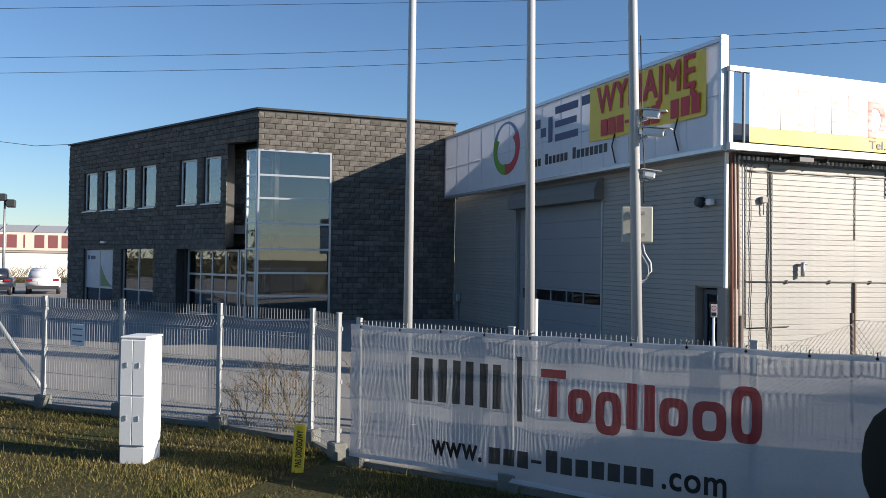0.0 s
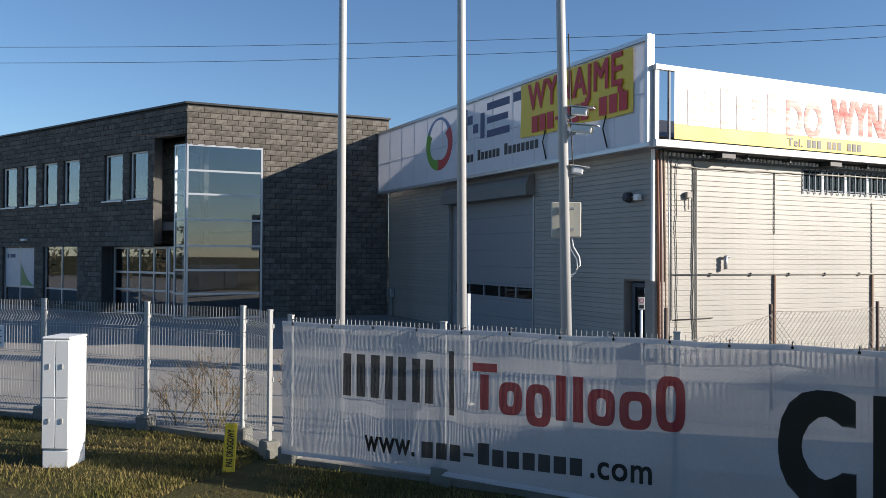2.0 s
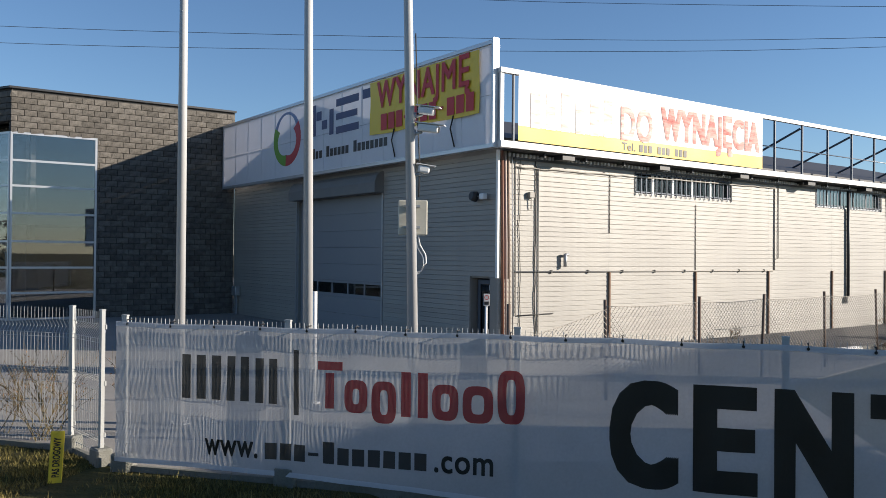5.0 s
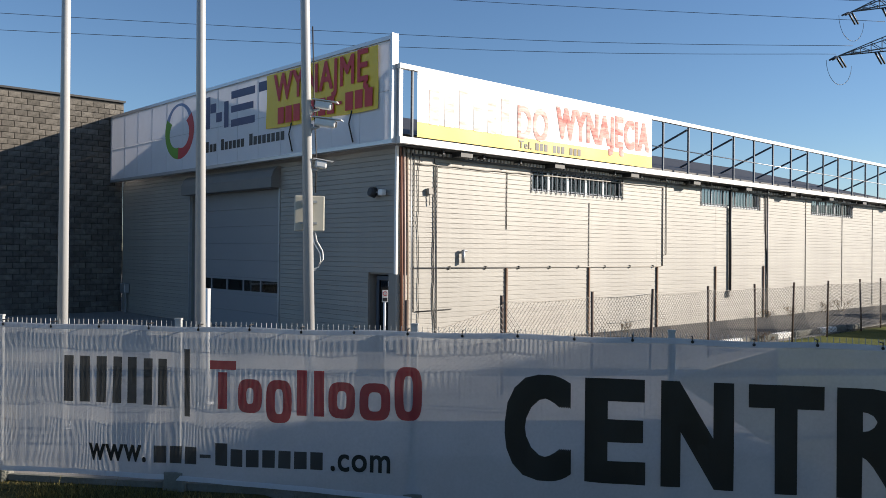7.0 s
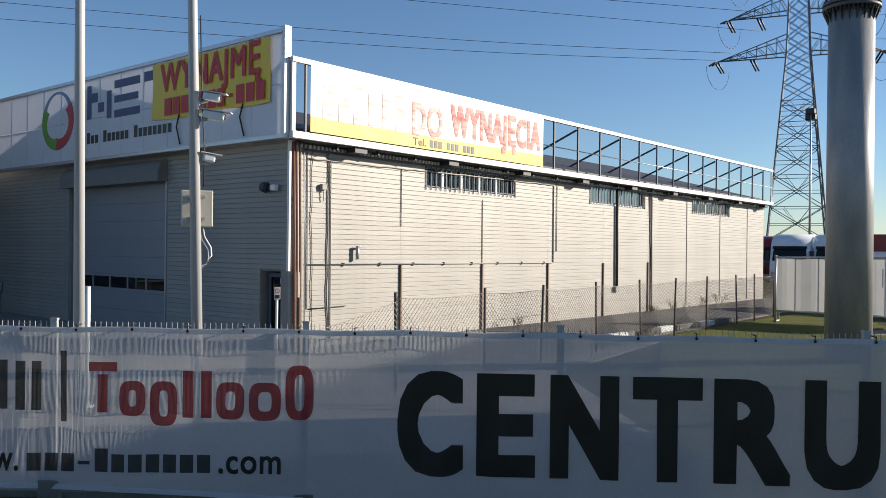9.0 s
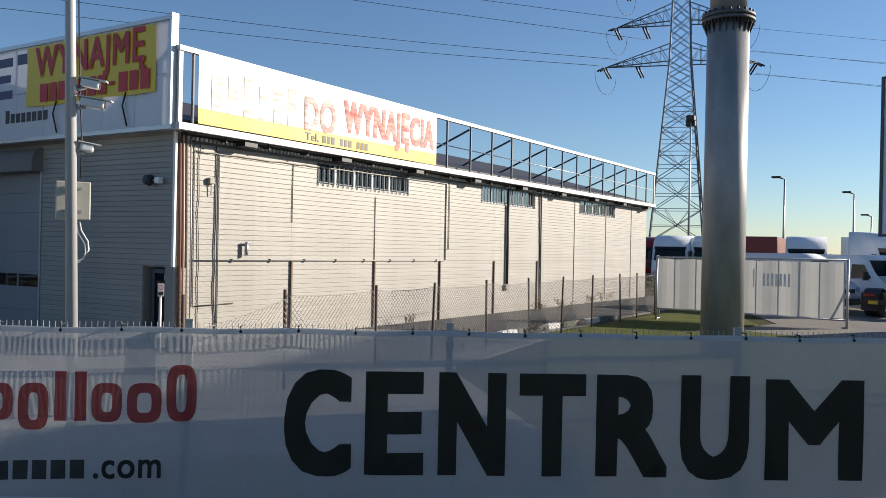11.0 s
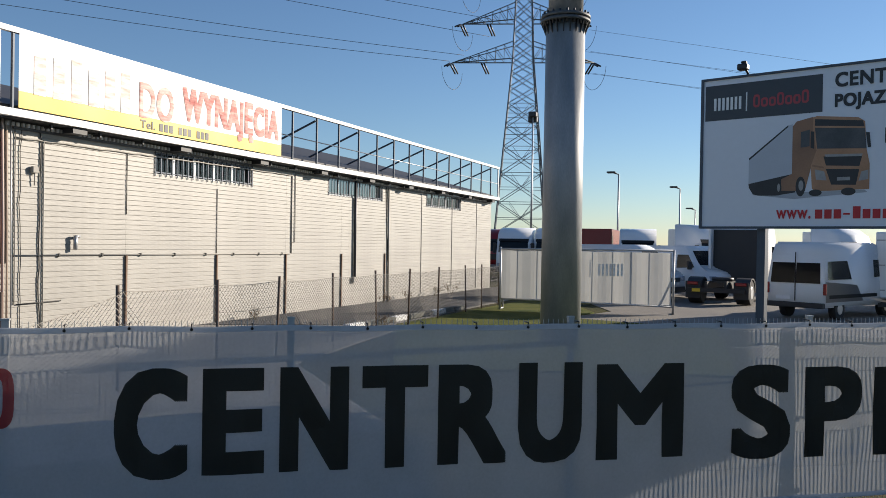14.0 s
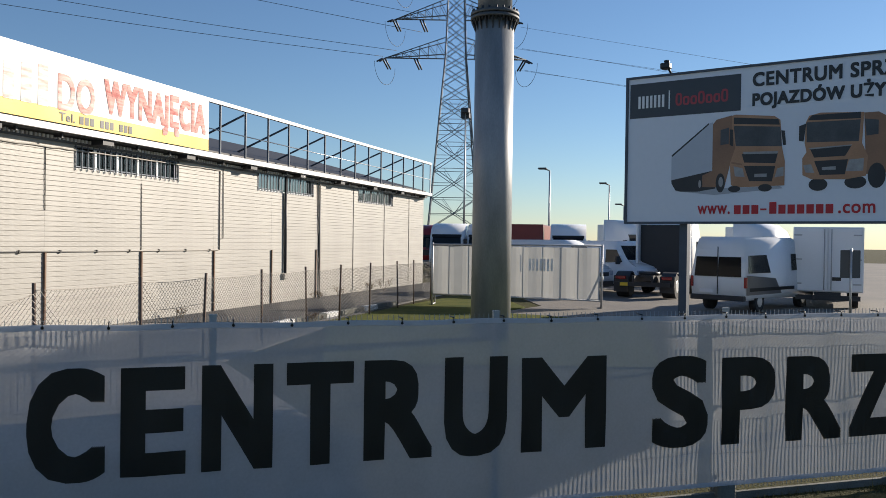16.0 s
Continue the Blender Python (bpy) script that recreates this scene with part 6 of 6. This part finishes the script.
LV = [0, 4.5, 8.6, 12.4, 15.8, 18.8, 21.4, 23.6, 25.6, 27.3, 29.2, 31.1, 33, 35, 37, 39, 41]
for sx in (-1, 1):
    for sy in (-1, 1):
        bm = bmesh.new()
        path_tube(bm, [(sx * half(z), sy * half(z), z) for z in LV], 0.11, 4)
        part("leg", bm, PYM, pyl)
for a, b in zip(LV, LV[1:]):
    for s in (-1, 1):
        for ax in (0, 1):
            P_ = lambda t, z: (t * half(z), s * half(z), z) if ax else (s * half(z), t * half(z), z)
            bm = bmesh.new()
            tube(bm, P_(-1, a), P_(1, b), 0.055, seg=4), tube(bm, P_(1, a), P_(-1, b), 0.055, seg=4)
            part("cross_brace", bm, PYM, pyl)
            if b - a > 2.5:
                bm = bmesh.new()
                z = (a + b) / 2
                tube(bm, P_(-1, z), P_(1, z), 0.045, seg=4)
                tube(bm, P_(-1, b), P_(1, b), 0.05, seg=4)
                tube(bm, P_(0, z), P_(-0.5, b), 0.035, seg=4), tube(bm, P_(0, z), P_(0.5, b), 0.035, seg=4)
                part("lattice_brace", bm, PYM, pyl)
for z, reach in ((27.3, 9.3), (32.4, 8.0), (37.5, 7.0)):
    for s in (-1, 1):
        bm = bmesh.new()
        tip = Vector((s * reach, 0, z - 0.3))
        for sy in (-1, 1):
            a, b = Vector((s * half(z), sy * half(z), z)), Vector((s * half(z), sy * half(z), z + 2.2))
            tube(bm, a, tip, 0.09, seg=4), tube(bm, b, tip, 0.07, seg=4)
            n = 7
            for k in range(n):
                p, q = a + (tip - a) * k / n, b + (tip - b) * (k + 1) / n
                tube(bm, p, q, 0.045, seg=4)
                tube(bm, q, a + (tip - a) * (k + 1) / n, 0.04, seg=4)
        for k in range(1, 7):
            w = 1 - k / 7
            c = Vector((s * (half(z) + (reach - half(z)) * k / 7), 0, z - 0.3 * k / 7))
            tube(bm, c + Vector((0, half(z) * w, 0)), c - Vector((0, half(z) * w, 0)), 0.04, seg=4)
        part("cross_arm", bm, PYM, pyl)
        for f, dy in ((1.0, 1), (1.0, -1), (0.55, -1)):
            bm = bmesh.new()
            p = Vector((s * reach * f, 0, z - 0.35))
            q = p + Vector((0.5 * s if dy > 0 else -0.6 * s, dy * 2.4, -0.9))
            tube(bm, p, q, 0.11, seg=6)
            tube(bm, p + Vector((0.35, 0, 0)), q + Vector((0.35, 0, 0)), 0.11, seg=6)
            part("insulator", bm, DARK, pyl)
        bm = bmesh.new()
        prev = None
        for k in range(13):
            a = math.pi * k / 12
            p = Vector((s * reach + 2.4 * math.cos(a) * 0.5 * s, 2.4 * math.cos(a), z - 1.2 - 2.6 * math.sin(a)))
            if prev:
                tube(bm, prev, p, 0.03, seg=4)
            prev = p
        part("jumper_wire", bm, CABLE, pyl)
EYE0 = Vector((-12.24, -14.78, 2.3))


def wire(points, far, label, r=0.035, sag=0.0):
    """A hanging wire through directions given by points 60 m off, pushed out to far metres."""
    pts = [EYE0 + (Vector(p) - EYE0) * (f_ / 60) for p, f_ in zip(points, far)]
    out = []
    for i in range(len(pts) - 1):
        p0, p1, p2, p3 = pts[max(i - 1, 0)], pts[i], pts[i + 1], pts[min(i + 2, len(pts) - 1)]
        for k in range(10):
            t = k / 10
            out.append(0.5 * ((2 * p1) + (p2 - p0) * t + (2 * p0 - 5 * p1 + 4 * p2 - p3) * t * t + (3 * p1 - p0 - 3 * p2 + p3) * t ** 3))
    out.append(pts[-1])
    bm = bmesh.new()
    path_tube(bm, out, r, 4)
    tagged(part("power_line", bm, CABLE, None, label), category="power line", group="power lines")


LBL = "thin black power line strung from the pylon"
wire([(-19.89, 44.82, 14.78), (2.93, 43.36, 17.23), (32.93, 24.84, 17.57), (43.9, 6.9, 15.95)], [125, 112, 104, 110], LBL)
wire([(-19.87, 44.82, 13.81), (2.95, 43.36, 16.16), (32.94, 24.84, 16.77), (43.5, 7.8, 15.5)], [125, 112, 104, 110], LBL)
wire([(-19.96, 44.81, 17.92), (14.72, 38.93, 21.11), (28.89, 29.04, 20.52), (44.44, 5.16, 17.29)], [125, 112, 104, 110], LBL)
wire([(-19.9, 44.8, 19.3), (14.7, 38.9, 22.6), (31, 26.8, 21.6), (44.6, 4.8, 18.5)], [125, 112, 104, 110], LBL)
run("service_cable", "thin black service cable to the office corner", [(-21.5, 36.0, 8.6), (-16.0, 27.0, 7.2), (-12.0, 20.0, 6.75), (-8.2, 15.6, 6.45)], 0.012, CABLE)
for k in range(5):
    a = PY @ Vector((-9.3 + 0.3 * k, -2.6, 26.2 + 2.9 * (k % 3)))
    b = Vector((97.0 + k * 2, -38.0 - 3 * k, 15.5 + 2.2 * (k % 3)))
    wire([EYE0 + (a - EYE0) * (60 / (a - EYE0).length), EYE0 + (b - EYE0) * (60 / (b - EYE0).length)], [(a - EYE0).length, (b - EYE0).length], LBL, 0.02)

# ---- plants ----
def bush(m, label, seed, height, n, spread, material):
    b = thing("bush", label, "bush", m)
    r = random.Random(seed)
    bm = bmesh.new()

    def grow(p, d, length, rad, depth):
        q = p + d * length
        tube(bm, p, q, rad, rad * 0.7, 4, False, False)
        if depth:
            for _ in range(r.choice((2, 2, 3))):
                e = (d + Vector((r.uniform(-0.8, 0.8), r.uniform(-0.8, 0.8), r.uniform(-0.25, 0.6)))).normalized()
                grow(p + (q - p) * r.uniform(0.4, 1), e, length * r.uniform(0.45, 0.75), rad * 0.65, depth - 1)
    for _ in range(n):
        d = Vector((r.uniform(-1, 1) * spread, r.uniform(-1, 1) * spread, 1)).normalized()
        grow(Vector((r.uniform(-0.15, 0.15), r.uniform(-0.12, 0.12), 0)), d, height * r.uniform(0.3, 0.55), 0.006, 3 if height > 0.9 else 4)
    part("twig_crown", bm, material, b, kind="stuff")
    leaves = bmesh.new()
    for v in [v.co.copy() for v in list(bm_verts(b))][::9]:
        s = r.uniform(0.008, 0.02)
        a = Vector((r.uniform(-1, 1), r.uniform(-1, 1), r.uniform(-1, 1))).normalized()
        o = a.orthogonal().normalized()
        quad(leaves, [v, v + a * s + o * s * 0.5, v + a * 2 * s, v + a * s - o * s * 0.5])
    part("dry_foliage", leaves, mat("dry_leaf", (0.20, 0.11, 0.05), 0.8, rand=0.4), b, kind="stuff")
    return b


def bm_verts(b):
    return b.children[0].data.vertices


TWIG = mat("twig", (0.13, 0.10, 0.045), 0.85, rand=0.3)
bush(pose(-10.15, -3.6, 0), "bare brown bush growing through the yard fence", 3, 1.35, 22, 0.85, TWIG)
bush(pose(-10.6, -2.9, 0), "low bare brown bush at the yard fence", 8, 0.95, 12, 0.9, TWIG)
bush(pose(-9.2, -3.9, 0), "dry weed tops above the fence corner", 13, 1.5, 6, 0.2, TWIG)

r = random.Random(11)


verts, faces = [], []
for i in range(110000):
    if i < 80000:
        u, w = r.uniform(-7.5, 3.5), abs(r.gauss(0, 1.5)) + 0.05
    else:
        u, w = r.uniform(3, 17), abs(r.gauss(0, 0.9)) - 0.15
    if u < 0:
        k = -u / 7.5 * (len(LEFTF) - 2)
        i0 = int(k)
        a, b = LEFTF[i0], LEFTF[i0 + 1]
        p = a + (b - a) * (k - i0) + Vector((-0.75, -0.66)) * (w * 1.6)
    else:
        p = along(u, w)
    if (p - Vector((-12.24, -14.78))).length < 3:
        continue
    if noise.noise(Vector((p.x * 0.9, p.y * 0.9, 3))) < r.uniform(-0.5, 0.35):
        continue
    z = lie(p.x, p.y)
    h = r.uniform(0.015, 0.06) * (2.2 if r.random() < 0.03 else 1)
    a = r.uniform(0, math.tau)
    dx, dy, w_ = math.cos(a) * 0.005, math.sin(a) * 0.005, 1
    n0 = len(verts)
    verts += [(p.x - dx, p.y - dy, z - 0.01), (p.x + dx, p.y + dy, z - 0.01), (p.x + r.uniform(-0.7, 0.7) * h, p.y + r.uniform(-0.7, 0.7) * h, z + h)]
    faces.append((n0, n0 + 1, n0 + 2))
me = bpy.data.meshes.new("grass")
me.from_pydata(verts, [], faces)
me.materials.append(BLADE)
tagged(new("grass", me), "short dry winter grass blades on the verge", "grass", kind="stuff")
for i, (x, y, s) in enumerate(((19.0, -0.5, 0.25), (22.0, -0.5, 0.3), (23.5, -0.6, 0.35), (17.0, -0.4, 0.2), (8.2, -0.5, 0.2), (9.0, -4.4, 0.2))):
    bush(pose(x, y, 0), "small dry weed at the foot of the wall", 40 + i, s * 2, 8, 0.9, TWIG)
lk = thing("kerb_pile", "row of loose pale kerb stones beside the asphalt", "kerb stones")
for i in range(9):
    bm = bmesh.new()
    bevel_box(bm, -0.45, 0.45, -0.1, 0.1, 0.0, 0.16, 0.02, 1)
    part("kerb_stone", bm, WHITE if i % 3 == 0 else CONC, lk, m=pose(7.6 + i * 0.95, -4.15 + 0.05 * math.sin(i * 3), 0, 0, 0, 3 * math.sin(i * 5)))

# ---- pieces of the walls ----
block_wall(MB, 7.72, OFF_H, HB, lambda x, z: z > 4.2 or (x > 2.7 and z > 3.4))
block_wall(ML, 16, OFF_H, HL, lambda x, z: False)
block_wall(ML @ pose(lx(5.4), 1.07, 2.8), 4.8, 3.8, [], lambda x, z: False)


def siding_rows(m, length, height, seams, holes, take, pitch=0.12):
    """Rows of siding boards with a dropped lower lip, broken at the seams and round the openings."""
    meshes, rest = {}, bmesh.new()

    def board(bm, a, b, z0, mm=None):
        M = mm or Matrix()
        z1 = z0 + pitch
        sect = [(0.049, z0 + 0.003), (-0.004, z0 + 0.003), (-0.007, z0 + 0.010), (-0.001, z1 - 0.010), (0.004, z1), (0.049, z1)]
        p = [bm.verts.new(M @ Vector((a, y, z))) for y, z in sect]
        q = [bm.verts.new(M @ Vector((b, y, z))) for y, z in sect]
        for i in range(len(sect)):
            j = (i + 1) % len(sect)
            bm.faces.new((p[i], q[i], q[j], p[j]))
        bm.faces.new(p[::-1]), bm.faces.new(q)

    count = 0
    for r in range(int(height / pitch)):
        z0 = r * pitch
        for a, b in zip(seams, seams[1:]):
            cuts = [(a + 0.002, b - 0.002)]
            for h in holes:
                if h[2] - 0.03 < z0 + pitch / 2 < h[3] + 0.03:
                    cuts = [c for u, v in cuts for c in ((u, min(v, h[0])), (max(u, h[1]), v)) if c[1] - c[0] > 0.03]
            for u, v in cuts:
                if take(u) and count < 300:
                    key = (round(v - u, 3))
                    if key not in meshes:
                        t = bmesh.new()
                        board(t, 0, v - u, 0)
                        meshes[key] = mesh_of("siding_board", t, SIDING)
                    ob = new("siding_board", meshes[key])
                    ob.parent = hall
                    ob.matrix_basis = m @ pose(u, 0, z0)
                    count += 1
                else:
                    board(rest, u, v, z0, m)
    if rest.verts:
        part("cladding", rest, SIDING, hall, kind="stuff")
    else:
        rest.free()


siding_rows(pose(0, 0, 0), HALL_L, 4.74, [0.0, 3.65, 7.12, 10.62, 14.22, 17.72, 21.3, 24.9, 28.3, HALL_L], WIN, lambda x: x < 24)
siding_rows(pose(0, HALL_D, 0, 0, 0, -90), HALL_D, 4.74, [0, HALL_D - 10.35, HALL_D - 5.08, HALL_D], [(HALL_D - 10.42, HALL_D - 5.0, 0, 4.58), (HALL_D - 1.06, HALL_D + 0.02, 0, 1.76)], lambda x: True)
